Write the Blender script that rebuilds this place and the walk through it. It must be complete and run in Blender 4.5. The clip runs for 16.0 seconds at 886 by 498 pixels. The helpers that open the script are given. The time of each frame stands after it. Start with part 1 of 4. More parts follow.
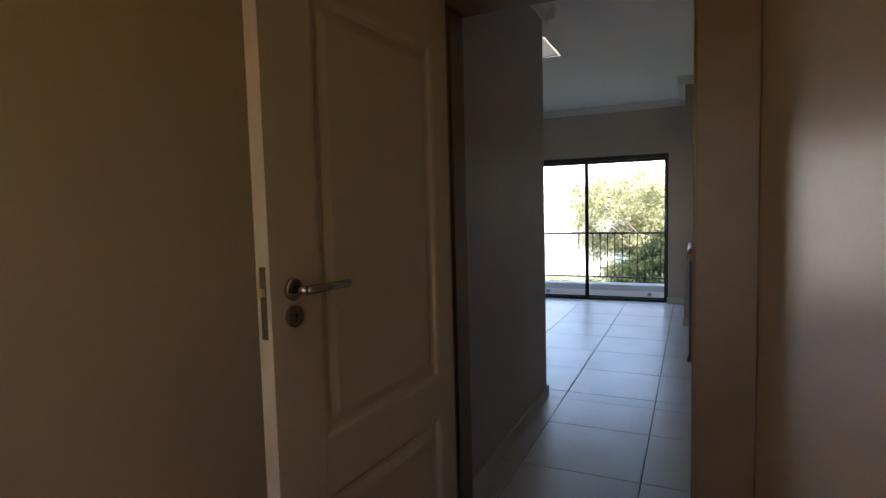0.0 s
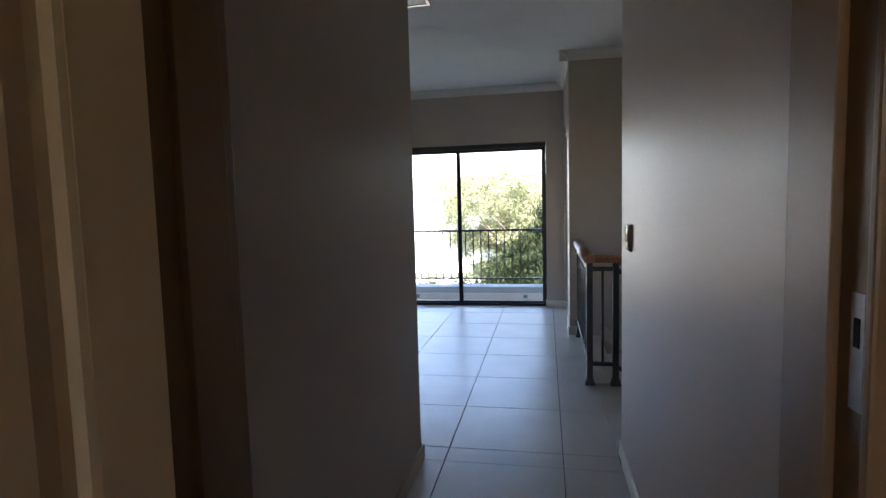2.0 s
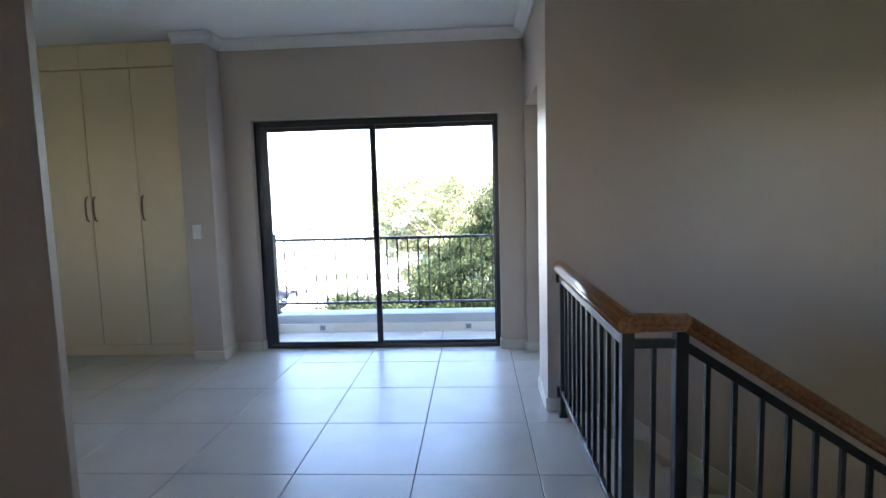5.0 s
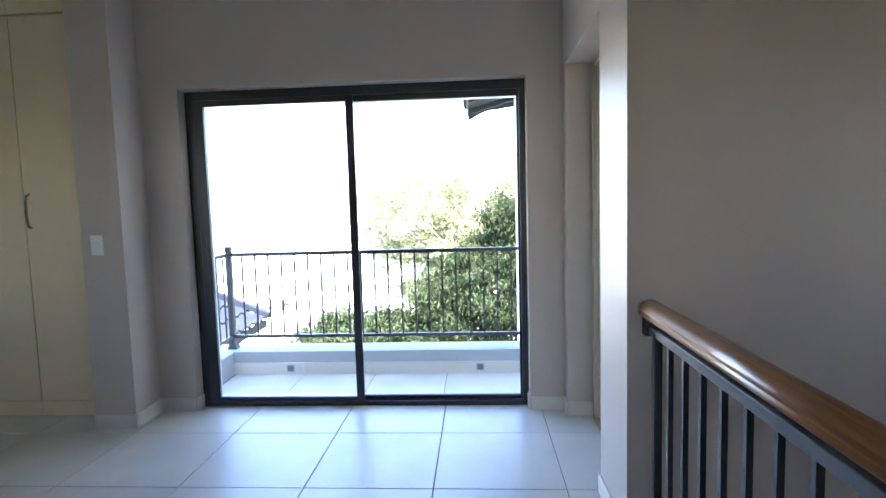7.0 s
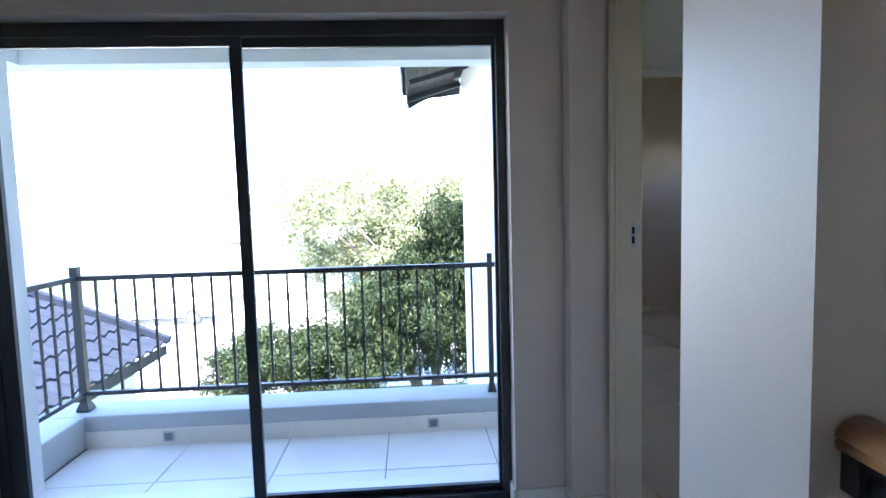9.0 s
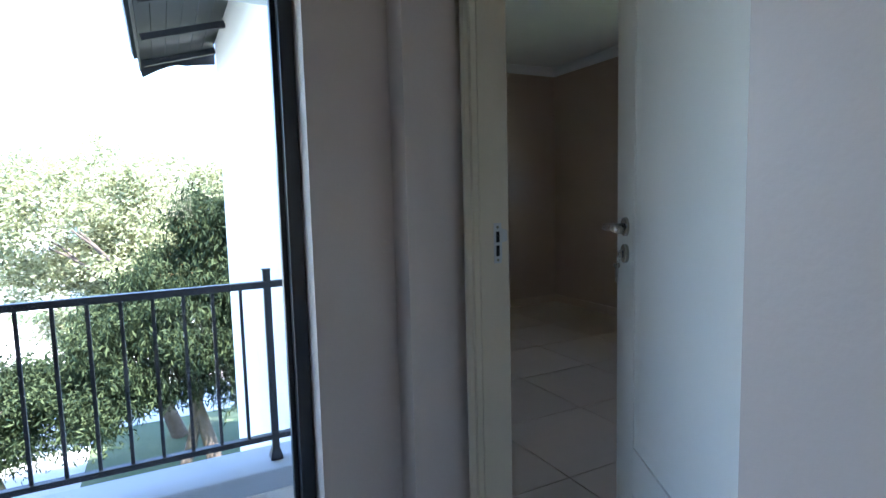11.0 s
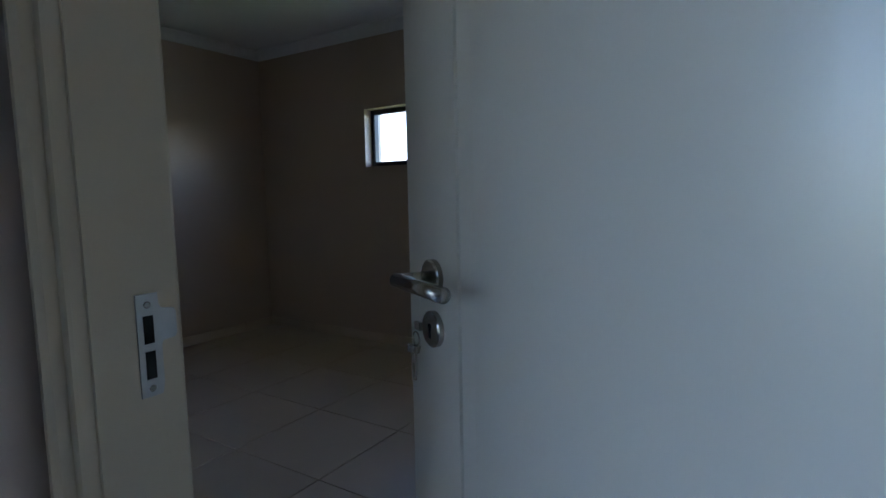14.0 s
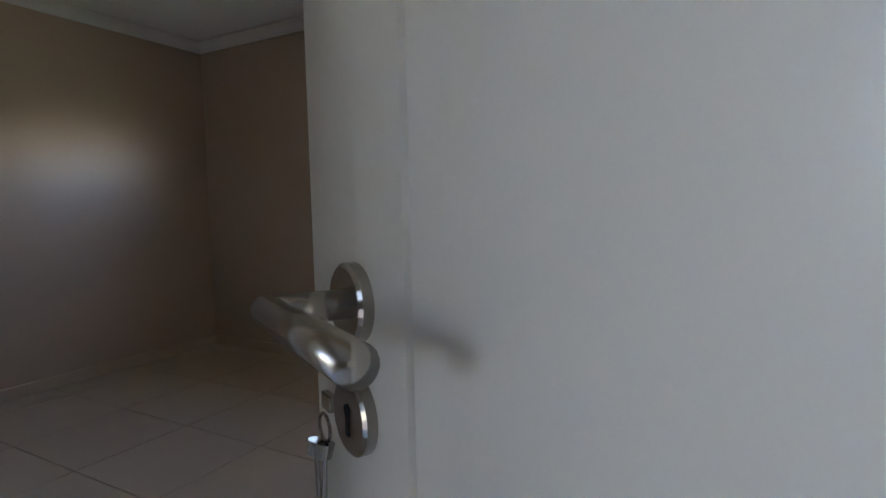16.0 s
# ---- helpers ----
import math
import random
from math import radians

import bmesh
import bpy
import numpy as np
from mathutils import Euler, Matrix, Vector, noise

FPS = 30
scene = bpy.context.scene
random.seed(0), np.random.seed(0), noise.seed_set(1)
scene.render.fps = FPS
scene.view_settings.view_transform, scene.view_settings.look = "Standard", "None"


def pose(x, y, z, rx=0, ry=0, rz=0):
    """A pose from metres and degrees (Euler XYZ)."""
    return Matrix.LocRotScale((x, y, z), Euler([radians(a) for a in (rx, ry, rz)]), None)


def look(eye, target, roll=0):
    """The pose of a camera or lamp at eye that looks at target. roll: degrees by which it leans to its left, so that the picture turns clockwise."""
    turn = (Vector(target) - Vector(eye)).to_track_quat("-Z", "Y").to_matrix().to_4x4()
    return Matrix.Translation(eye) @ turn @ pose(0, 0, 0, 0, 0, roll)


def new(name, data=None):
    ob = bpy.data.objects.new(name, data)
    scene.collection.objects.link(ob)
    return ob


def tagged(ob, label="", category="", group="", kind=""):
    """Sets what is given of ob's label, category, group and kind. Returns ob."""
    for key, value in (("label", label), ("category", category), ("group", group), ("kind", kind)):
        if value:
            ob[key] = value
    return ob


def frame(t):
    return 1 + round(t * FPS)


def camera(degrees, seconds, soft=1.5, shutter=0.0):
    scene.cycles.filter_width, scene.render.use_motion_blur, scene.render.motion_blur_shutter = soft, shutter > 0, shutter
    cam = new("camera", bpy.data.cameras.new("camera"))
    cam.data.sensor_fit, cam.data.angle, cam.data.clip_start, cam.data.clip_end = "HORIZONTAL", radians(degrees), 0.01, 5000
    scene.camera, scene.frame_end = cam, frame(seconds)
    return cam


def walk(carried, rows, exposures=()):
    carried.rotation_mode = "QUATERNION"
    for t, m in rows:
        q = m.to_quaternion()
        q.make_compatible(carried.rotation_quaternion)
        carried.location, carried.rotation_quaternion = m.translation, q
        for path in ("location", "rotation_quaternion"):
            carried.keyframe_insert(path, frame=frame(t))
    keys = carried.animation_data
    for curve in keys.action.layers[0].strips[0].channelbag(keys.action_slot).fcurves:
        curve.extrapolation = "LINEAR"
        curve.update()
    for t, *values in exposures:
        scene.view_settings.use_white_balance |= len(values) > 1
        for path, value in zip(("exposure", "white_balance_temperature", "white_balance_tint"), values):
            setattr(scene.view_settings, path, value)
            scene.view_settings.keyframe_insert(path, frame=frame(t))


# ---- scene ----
cam = camera(78.5, 16.0)
PATH = [
    (0, (0.818, -7.503, 1.356), (-0.016, -5.691, 1.209), -1.5),
    (0.5, (0.666, -7.252, 1.357), (-0.105, -5.414, 1.2), -1.3),
    (1, (0.578, -6.963, 1.348), (-0.058, -5.074, 1.183), -1.2),
    (1.5, (0.548, -6.682, 1.332), (0.047, -4.753, 1.166), -1.6),
    (2, (0.525, -6.388, 1.321), (0.151, -4.431, 1.151), -1.5),
    (2.5, (0.497, -6.074, 1.315), (0.236, -4.099, 1.138), -1.6),
    (3, (0.473, -5.725, 1.308), (0.268, -3.744, 1.127), -1.6),
    (3.5, (0.423, -5.349, 1.316), (0.268, -3.363, 1.134), -1.5),
    (4, (0.417, -4.975, 1.315), (0.284, -2.988, 1.132), -1.7),
    (4.2, (0.388, -4.842, 1.348), (0.272, -2.855, 1.15), -1.5),
    (6.3, (0.281, -3.409, 1.312), (0.149, -1.422, 1.133), -1.7),
    (6.5, (0.266, -3.277, 1.288), (0.136, -1.288, 1.122), -1.6),
    (7, (0.227, -2.949, 1.285), (0.098, -0.96, 1.119), -1.6),
    (7.5, (0.171, -2.643, 1.303), (0.057, -0.654, 1.13), -1.4),
    (8, (0.141, -2.33, 1.298), (0.06, -0.34, 1.124), -1.5),
    (8.2, (0.124, -2.234, 1.282), (0.065, -0.242, 1.117), -1.5),
    (10.3, (0.135, -1.222, 1.28), (0.755, 0.673, 1.097), -1.4),
    (10.5, (0.151, -1.156, 1.274), (0.861, 0.705, 1.092), -1.3),
    (11, (0.208, -0.97, 1.269), (1.122, 0.799, 1.08), -1.5),
    (11.5, (0.257, -0.824, 1.267), (1.338, 0.847, 1.075), -1.7),
    (12, (0.309, -0.697, 1.269), (1.59, 0.827, 1.078), -1.8),
    (12.5, (0.427, -0.577, 1.26), (1.843, 0.822, 1.065), -1.7),
    (13, (0.531, -0.477, 1.259), (2.032, 0.83, 1.059), -1.5),
    (13.5, (0.627, -0.389, 1.274), (2.226, 0.796, 1.07), -1.3),
    (14, (0.69, -0.328, 1.292), (2.363, 0.749, 1.09), -1.2),
    (14.5, (0.745, -0.286, 1.29), (2.451, 0.737, 1.091), -1.4),
    (15, (0.82, -0.236, 1.28), (2.54, 0.766, 1.092), -1.5),
    (15.5, (0.904, -0.168, 1.24), (2.65, 0.796, 1.075), -1.2),
    (16, (1.03, -0.132, 1.239), (2.775, 0.834, 1.076), -1.2),
]
EXPOSURES = [
    (0.0, 3.0, 6900, 18), (1.0, 3.08, 6700, 18), (2.0, 3.32, 6600, 18), (3.0, 3.5, 6500, 18), (4.0, 3.72, 6350, 17), (6.5, 4.4, 6150, 17), (7.5, 4.0, 6050, 16),
    (8.0, 3.75, 5900, 16), (10.5, 3.65, 5700, 14), (11.5, 3.1, 5600, 14), (12.0, 2.85, 5600, 15), (13.0, 2.5, 5600, 15), (13.5, 2.7, 5500, 14), (14.0, 2.8, 5550, 15), (15.0, 3.25, 6000, 19), (16.0, 3.75, 6600, 23)]
walk(cam, [(t, look(eye, target, roll)) for t, eye, target, roll in PATH], EXPOSURES)

# ---------------------------------------------------------------- light
SUN_EL, SUN_AZ = 66.0, 177.0
world = bpy.data.worlds.new("sky")
scene.world = world
world.use_nodes = True
wn = world.node_tree.nodes
wn.clear()
w_out = wn.new("ShaderNodeOutputWorld")
w_bg = wn.new("ShaderNodeBackground")
w_sky = wn.new("ShaderNodeTexSky")
w_sky.sky_type = "NISHITA"
w_sky.sun_disc = False
w_sky.sun_elevation = radians(SUN_EL)
w_sky.sun_rotation = radians(SUN_AZ)
w_sky.dust_density = 0.3
w_sky.ozone_density = 2.5
w_bg.inputs["Strength"].default_value = 0.15
world.node_tree.links.new(w_sky.outputs[0], w_bg.inputs["Color"])
world.node_tree.links.new(w_bg.outputs[0], w_out.inputs["Surface"])

sun = new("sun", bpy.data.lights.new("sun", "SUN"))
sun.data.energy = 5.0
sun.data.angle = radians(0.5)
sun.data.color = (1.0, 0.94, 0.84)
_az, _el = radians(SUN_AZ), radians(SUN_EL)
sun.matrix_world = look((math.sin(_az) * math.cos(_el) * 30, math.cos(_az) * math.cos(_el) * 30, math.sin(_el) * 30), (0, 0, 0))


# ---------------------------------------------------------------- materials
def mat(name, base, rough=0.5, metal=0.0, var=0.06, scale=3.0, fine=60.0, bump=0.02, spec=0.5, rand=0.0, stain=None, stain_amount=0.0, coat=0.0, rough_var=0.08):
    """A surface with two scales of variation: broad blotches and fine grain, with a little relief."""
    m = bpy.data.materials.new(name)
    m.use_nodes = True
    nt = m.node_tree
    n, l = nt.nodes, nt.links
    b = n["Principled BSDF"]
    b.inputs["Metallic"].default_value = metal
    b.inputs["Specular IOR Level"].default_value = spec
    b.inputs["Coat Weight"].default_value = coat
    geo = n.new("ShaderNodeNewGeometry")
    big = n.new("ShaderNodeTexNoise")
    big.inputs["Scale"].default_value = scale
    big.inputs["Detail"].default_value = 5
    small = n.new("ShaderNodeTexNoise")
    small.inputs["Scale"].default_value = fine
    small.inputs["Detail"].default_value = 3
    l.new(geo.outputs["Position"], big.inputs["Vector"])
    l.new(geo.outputs["Position"], small.inputs["Vector"])
    ramp = n.new("ShaderNodeValToRGB")
    lo = [max(0.0, c * (1 - var)) for c in base]
    hi = [min(1.0, c * (1 + var)) for c in base]
    ramp.color_ramp.elements[0].position, ramp.color_ramp.elements[0].color = 0.3, (*lo, 1)
    ramp.color_ramp.elements[1].position, ramp.color_ramp.elements[1].color = 0.7, (*hi, 1)
    l.new(big.outputs["Fac"], ramp.inputs["Fac"])
    colour = ramp.outputs["Color"]
    if stain is not None:
        sn = n.new("ShaderNodeTexNoise")
        sn.inputs["Scale"].default_value = scale * 0.7
        sn.inputs["Detail"].default_value = 8
        sn.inputs["Roughness"].default_value = 0.65
        sr = n.new("ShaderNodeValToRGB")
        sr.color_ramp.elements[0].position = 0.42
        sr.color_ramp.elements[1].position = 0.80
        l.new(geo.outputs["Position"], sn.inputs["Vector"])
        l.new(sn.outputs["Fac"], sr.inputs["Fac"])
        mul = n.new("ShaderNodeMath")
        mul.operation = "MULTIPLY"
        mul.inputs[1].default_value = stain_amount
        l.new(sr.outputs["Color"], mul.inputs[0])
        mx = n.new("ShaderNodeMix")
        mx.data_type = "RGBA"
        mx.inputs["B"].default_value = (*stain, 1)
        l.new(mul.outputs[0], mx.inputs["Factor"])
        l.new(colour, mx.inputs["A"])
        colour = mx.outputs["Result"]
    if rand:
        oi = n.new("ShaderNodeObjectInfo")
        mr = n.new("ShaderNodeMapRange")
        mr.inputs["To Min"].default_value = 1 - rand
        mr.inputs["To Max"].default_value = 1 + rand
        l.new(oi.outputs["Random"], mr.inputs["Value"])
        hs = n.new("ShaderNodeHueSaturation")
        l.new(mr.outputs[0], hs.inputs["Value"])
        l.new(colour, hs.inputs["Color"])
        colour = hs.outputs["Color"]
    l.new(colour, b.inputs["Base Color"])
    rr = n.new("ShaderNodeMapRange")
    rr.inputs["To Min"].default_value = max(0.02, rough - rough_var)
    rr.inputs["To Max"].default_value = min(1.0, rough + rough_var)
    l.new(big.outputs["Fac"], rr.inputs["Value"])
    l.new(rr.outputs[0], b.inputs["Roughness"])
    if bump:
        bp = n.new("ShaderNodeBump")
        bp.inputs["Strength"].default_value = bump
        bp.inputs["Distance"].default_value = 0.01
        l.new(small.outputs["Fac"], bp.inputs["Height"])
        l.new(bp.outputs[0], b.inputs["Normal"])
    return m


def wood_mat(name, dark, light, rough=0.3, along="X"):
    m = bpy.data.materials.new(name)
    m.use_nodes = True
    n, l = m.node_tree.nodes, m.node_tree.links
    b = n["Principled BSDF"]
    tc = n.new("ShaderNodeTexCoord")
    mp = n.new("ShaderNodeMapping")
    mp.inputs["Scale"].default_value = (2.5, 40, 40) if along == "X" else (40, 2.5, 40)
    nz = n.new("ShaderNodeTexNoise")
    nz.inputs["Scale"].default_value = 1.6
    nz.inputs["Detail"].default_value = 6
    nz.inputs["Distortion"].default_value = 0.6
    rp = n.new("ShaderNodeValToRGB")
    rp.color_ramp.elements[0].position, rp.color_ramp.elements[0].color = 0.35, (*dark, 1)
    rp.color_ramp.elements[1].position, rp.color_ramp.elements[1].color = 0.68, (*light, 1)
    l.new(tc.outputs["Object"], mp.inputs["Vector"])
    l.new(mp.outputs[0], nz.inputs["Vector"])
    l.new(nz.outputs["Fac"], rp.inputs["Fac"])
    l.new(rp.outputs[0], b.inputs["Base Color"])
    b.inputs["Roughness"].default_value = rough
    b.inputs["Coat Weight"].default_value = 0.05
    b.inputs["Coat Roughness"].default_value = 0.28
    bp = n.new("ShaderNodeBump")
    bp.inputs["Strength"].default_value = 0.05
    l.new(nz.outputs["Fac"], bp.inputs["Height"])
    l.new(bp.outputs[0], b.inputs["Normal"])
    return m


def leaf_mat(name, dark, light, through_light=0.12, spec=0.22):
    m = bpy.data.materials.new(name)
    m.use_nodes = True
    n, l = m.node_tree.nodes, m.node_tree.links
    b = n["Principled BSDF"]
    geo = n.new("ShaderNodeNewGeometry")
    rp = n.new("ShaderNodeValToRGB")
    rp.color_ramp.elements[0].color = (*dark, 1)
    rp.color_ramp.elements[1].color = (*light, 1)
    l.new(geo.outputs["Random Per Island"], rp.inputs["Fac"])
    l.new(rp.outputs[0], b.inputs["Base Color"])
    b.inputs["Roughness"].default_value = 0.62
    b.inputs["Specular IOR Level"].default_value = spec
    tr = n.new("ShaderNodeBsdfTranslucent")
    l.new(rp.outputs[0], tr.inputs["Color"])
    mix = n.new("ShaderNodeMixShader")
    mix.inputs[0].default_value = through_light
    out = n["Material Output"]
    l.new(b.outputs[0], mix.inputs[1])
    l.new(tr.outputs[0], mix.inputs[2])
    l.new(mix.outputs[0], out.inputs["Surface"])
    return m


def glass_mat(name, rough=0.0, tint=(1, 1, 1)):
    """Thin pane: clear, with a Fresnel gloss."""
    m = bpy.data.materials.new(name)
    m.use_nodes = True
    n, l = m.node_tree.nodes, m.node_tree.links
    n.remove(n["Principled BSDF"])
    out = n["Material Output"]
    tr = n.new("ShaderNodeBsdfTransparent")
    tr.inputs[0].default_value = (*tint, 1)
    gl = n.new("ShaderNodeBsdfGlossy")
    gl.inputs["Roughness"].default_value = rough
    lw = n.new("ShaderNodeLayerWeight")
    lw.inputs["Blend"].default_value = 0.5
    pw = n.new("ShaderNodeMath")
    pw.operation = "POWER"
    pw.inputs[1].default_value = 5.0
    fr = n.new("ShaderNodeMath")
    fr.operation = "MULTIPLY_ADD"
    fr.inputs[1].default_value, fr.inputs[2].default_value = 0.8, 0.014
    l.new(lw.outputs["Facing"], pw.inputs[0])
    l.new(pw.outputs[0], fr.inputs[0])
    mx = n.new("ShaderNodeMixShader")
    l.new(fr.outputs[0], mx.inputs[0])
    l.new(tr.outputs[0], mx.inputs[1])
    l.new(gl.outputs[0], mx.inputs[2])
    l.new(mx.outputs[0], out.inputs["Surface"])
    return m


M_WALL = mat("taupe_wall_paint", (0.55, 0.455, 0.385), 0.45, var=0.035, scale=1.6, fine=90, bump=0.06, spec=0.5, rough_var=0.09)
# Bedroom wall colour holds the warmer light of that room.
M_WALL_BED = mat("warm_lit_bedroom_paint", (0.53, 0.40, 0.30), 0.36, var=0.03, scale=1.2, fine=90, bump=0.03, spec=0.55, rough_var=0.03)
M_CEIL = mat("white_ceiling_paint", (0.90, 0.885, 0.865), 0.85, var=0.02, bump=0.02)
M_CORNICE = mat("white_cornice_plaster", (0.84, 0.82, 0.79), 0.7, var=0.03, bump=0.02)
M_TILE = mat("grey_white_porcelain", (0.66, 0.62, 0.57), 0.31, var=0.085, scale=2.6, fine=25, bump=0.0, spec=0.5, rand=0.03, rough_var=0.0)
# Floor tile browned in the same way, for the bedroom's warm light.
M_TILE_BED = mat("warm_tinted_porcelain", (0.60, 0.47, 0.35), 0.28, var=0.045, scale=1.6, fine=25, bump=0.0, spec=0.5, rand=0.03, rough_var=0.0)
M_SKIRT = mat("skirting_porcelain", (0.70, 0.64, 0.55), 0.35, var=0.05, scale=3, bump=0.01, rand=0.03)
M_GROUT = mat("dark_grey_grout", (0.10, 0.095, 0.09), 0.9, bump=0.1)
M_GROUT_BED = mat("pale_brown_grout", (0.26, 0.21, 0.165), 0.9, bump=0.1)
M_BLACK = mat("dark_bronze_aluminium", (0.030, 0.032, 0.038), 0.36, metal=0.2, var=0.15, bump=0.0)
M_IRON = mat("black_painted_steel", (0.026, 0.025, 0.026), 0.42, metal=0.1, var=0.25, scale=12, bump=0.02)
M_DOOR = mat("cream_door_paint", (0.76, 0.72, 0.64), 0.30, var=0.03, scale=2, fine=120, bump=0.02, spec=1.0, rough_var=0.02)
_n, _l = M_DOOR.node_tree.nodes, M_DOOR.node_tree.links
_co, _mp, _gr, _bp = _n.new("ShaderNodeTexCoord"), _n.new("ShaderNodeMapping"), _n.new("ShaderNodeTexNoise"), _n.new("ShaderNodeBump")
_mp.inputs["Scale"].default_value = (190, 190, 5)
_gr.inputs["Scale"].default_value = 1.0
_gr.inputs["Detail"].default_value = 3.0
_bp.inputs["Strength"].default_value = 0.30
_bp.inputs["Distance"].default_value = 0.0008
_l.new(_co.outputs["Object"], _mp.inputs[0])
_l.new(_mp.outputs[0], _gr.inputs["Vector"])
_l.new(_gr.outputs[0], _bp.inputs["Height"])
for _nd in list(_n):
    if _nd.bl_idname == "ShaderNodeBump" and _nd != _bp:
        _l.new(_bp.outputs[0], _nd.inputs["Normal"])
# Cream door colour yellowed to hold the first room's warm light.
M_DOOR_WARM = mat("warm_lit_door_paint", (0.62, 0.48, 0.315), 0.42, var=0.05, scale=2, fine=120, bump=0.03, spec=0.45)
M_FRAME_WARM = mat("brown_varnished_frame", (0.23, 0.135, 0.065), 0.42, var=0.10, scale=5, fine=110, bump=0.04)
# Wall colour carries the warm light of the first room.
M_WALL_ROOM = mat("warm_light_wall_paint", (0.66, 0.50, 0.31), 0.39, var=0.03, scale=1.2, fine=90, bump=0.05, spec=0.5, rough_var=0.02)
M_FRAME = mat("cream_frame_paint", (0.55, 0.46, 0.33), 0.42, var=0.05, scale=4, fine=100, bump=0.03)
M_CUPB = mat("cream_melamine", (0.82, 0.66, 0.44), 0.38, var=0.03, scale=2, bump=0.01)
M_STEEL = mat("brushed_steel", (0.40, 0.37, 0.33), 0.24, metal=1.0, var=0.08, scale=40, bump=0.0)
M_ZINC = mat("zinc_strike", (0.46, 0.455, 0.45), 0.35, metal=0.9, var=0.1, scale=30, bump=0.02)
M_BRASS = mat("brass_latch", (0.70, 0.50, 0.20), 0.3, metal=1.0, var=0.1, scale=30, bump=0.0)
# Black for the shade inside holes, laid on as thin raised pieces.
M_HOLE = mat("hole_shade_black", (0.01, 0.01, 0.01), 0.9, bump=0.0)
M_DRAIN = mat("grey_drain_plastic", (0.16, 0.165, 0.17), 0.6, var=0.1, scale=30, bump=0.0)
M_TIMBERFLOOR = wood_mat("warm_bounce_boards", (0.26, 0.13, 0.05), (0.46, 0.25, 0.10), 0.4, "Y")
M_RAIL = wood_mat("varnished_hardwood", (0.20, 0.078, 0.024), (0.38, 0.165, 0.055), 0.30, "Y")
M_CHROME = mat("smoked_chrome_plate", (0.22, 0.22, 0.215), 0.22, metal=0.9, var=0.08, scale=25, bump=0.0)
M_PLASTIC = mat("white_plastic", (0.78, 0.77, 0.74), 0.3, var=0.02, bump=0.0)
M_EXT = mat("white_exterior_plaster", (0.68, 0.68, 0.665), 0.85, var=0.04, scale=2, fine=40, bump=0.1)
M_KERB = mat("painted_kerb", (0.42, 0.425, 0.42), 0.7, var=0.06, scale=4, bump=0.05)
# Blue-grey kept very dark, to put shade on the neighbour's sunlit slope.
M_ROOF_SHADE = mat("shade_grey_roof_tile", (0.014, 0.018, 0.028), 0.8, var=0.2, scale=6, bump=0.1, spec=0.12)
M_ROOF = mat("grey_roof_tile", (0.020, 0.025, 0.036), 0.7, var=0.2, scale=6, bump=0.1)
M_TIMBER = mat("dark_stained_timber", (0.022, 0.022, 0.026), 0.6, var=0.2, scale=8, bump=0.08)
M_LAWN = mat("lawn", (0.050, 0.085, 0.030), 0.95, var=0.35, scale=0.5, fine=30, bump=0.3, stain=(0.20, 0.19, 0.10), stain_amount=0.6)
M_BARK = mat("grey_brown_bark", (0.085, 0.065, 0.05), 0.9, var=0.3, scale=9, fine=40, bump=0.4)
# Pale leaf colour for the sunlit crown, dark one for shaded lower foliage.
M_LEAF = leaf_mat("sunlit_pale_leaves", (0.13, 0.15, 0.07), (0.44, 0.45, 0.27), 0.34)
M_LEAF_DARK = leaf_mat("shade_dark_leaves", (0.006, 0.014, 0.009), (0.052, 0.068, 0.030), 0.15, 0.05)
M_CARPAINT = mat("white_car_paint", (0.80, 0.80, 0.80), 0.2, var=0.01, bump=0.0, coat=0.5)
M_TYRE = mat("sunlit_tyre_rubber", (0.035, 0.035, 0.036), 0.8, var=0.1, bump=0.05)
M_DRIVE = mat("pale_concrete_drive", (0.52, 0.50, 0.46), 0.9, var=0.08, scale=0.6, fine=20, bump=0.1)
M_GLASS = glass_mat("clear_glass")
M_FROST = glass_mat("window_glass", 0.02)
# Grey far too pale for glass: the glare is put into the colour.
M_PANE_FAR = mat("washed_out_pane", (0.5, 0.5, 0.5), 0.4, var=0.05, bump=0.0)
M_LAMPGLASS = mat("white_diffuser", (0.8, 0.8, 0.78), 0.35, var=0.01, bump=0.0)


# ---------------------------------------------------------------- helpers
def bm_box(bm, x0, x1, y0, y1, z0, z1, bevel=0.0, m=None):
    """Adds a box, bevelled where asked."""
    mat4 = Matrix.Translation(((x0 + x1) / 2, (y0 + y1) / 2, (z0 + z1) / 2)) @ Matrix.Diagonal((x1 - x0, y1 - y0, z1 - z0, 1))
    made = bmesh.ops.create_cube(bm, size=1, matrix=mat4)
    if bevel:
        edges = list({e for v in made["verts"] for e in v.link_edges})
        r = bmesh.ops.bevel(bm, geom=edges, offset=bevel, segments=2, profile=0.6, affect="EDGES")
        verts = list({v for f in r["faces"] for v in f.verts} | {v for v in made["verts"] if v.is_valid})
    else:
        verts = made["verts"]
    if m is not None:
        bmesh.ops.transform(bm, matrix=m, verts=verts)
    return verts


def bm_cyl(bm, p0, p1, r, seg=16, r2=None, caps=True):
    a, b = Vector(p0), Vector(p1)
    d = b - a
    m = Matrix.Translation((a + b) / 2) @ d.to_track_quat("Z", "Y").to_matrix().to_4x4()
    return bmesh.ops.create_cone(bm, cap_ends=caps, cap_tris=False, segments=seg, radius1=r, radius2=r if r2 is None else r2, depth=d.length, matrix=m)["verts"]


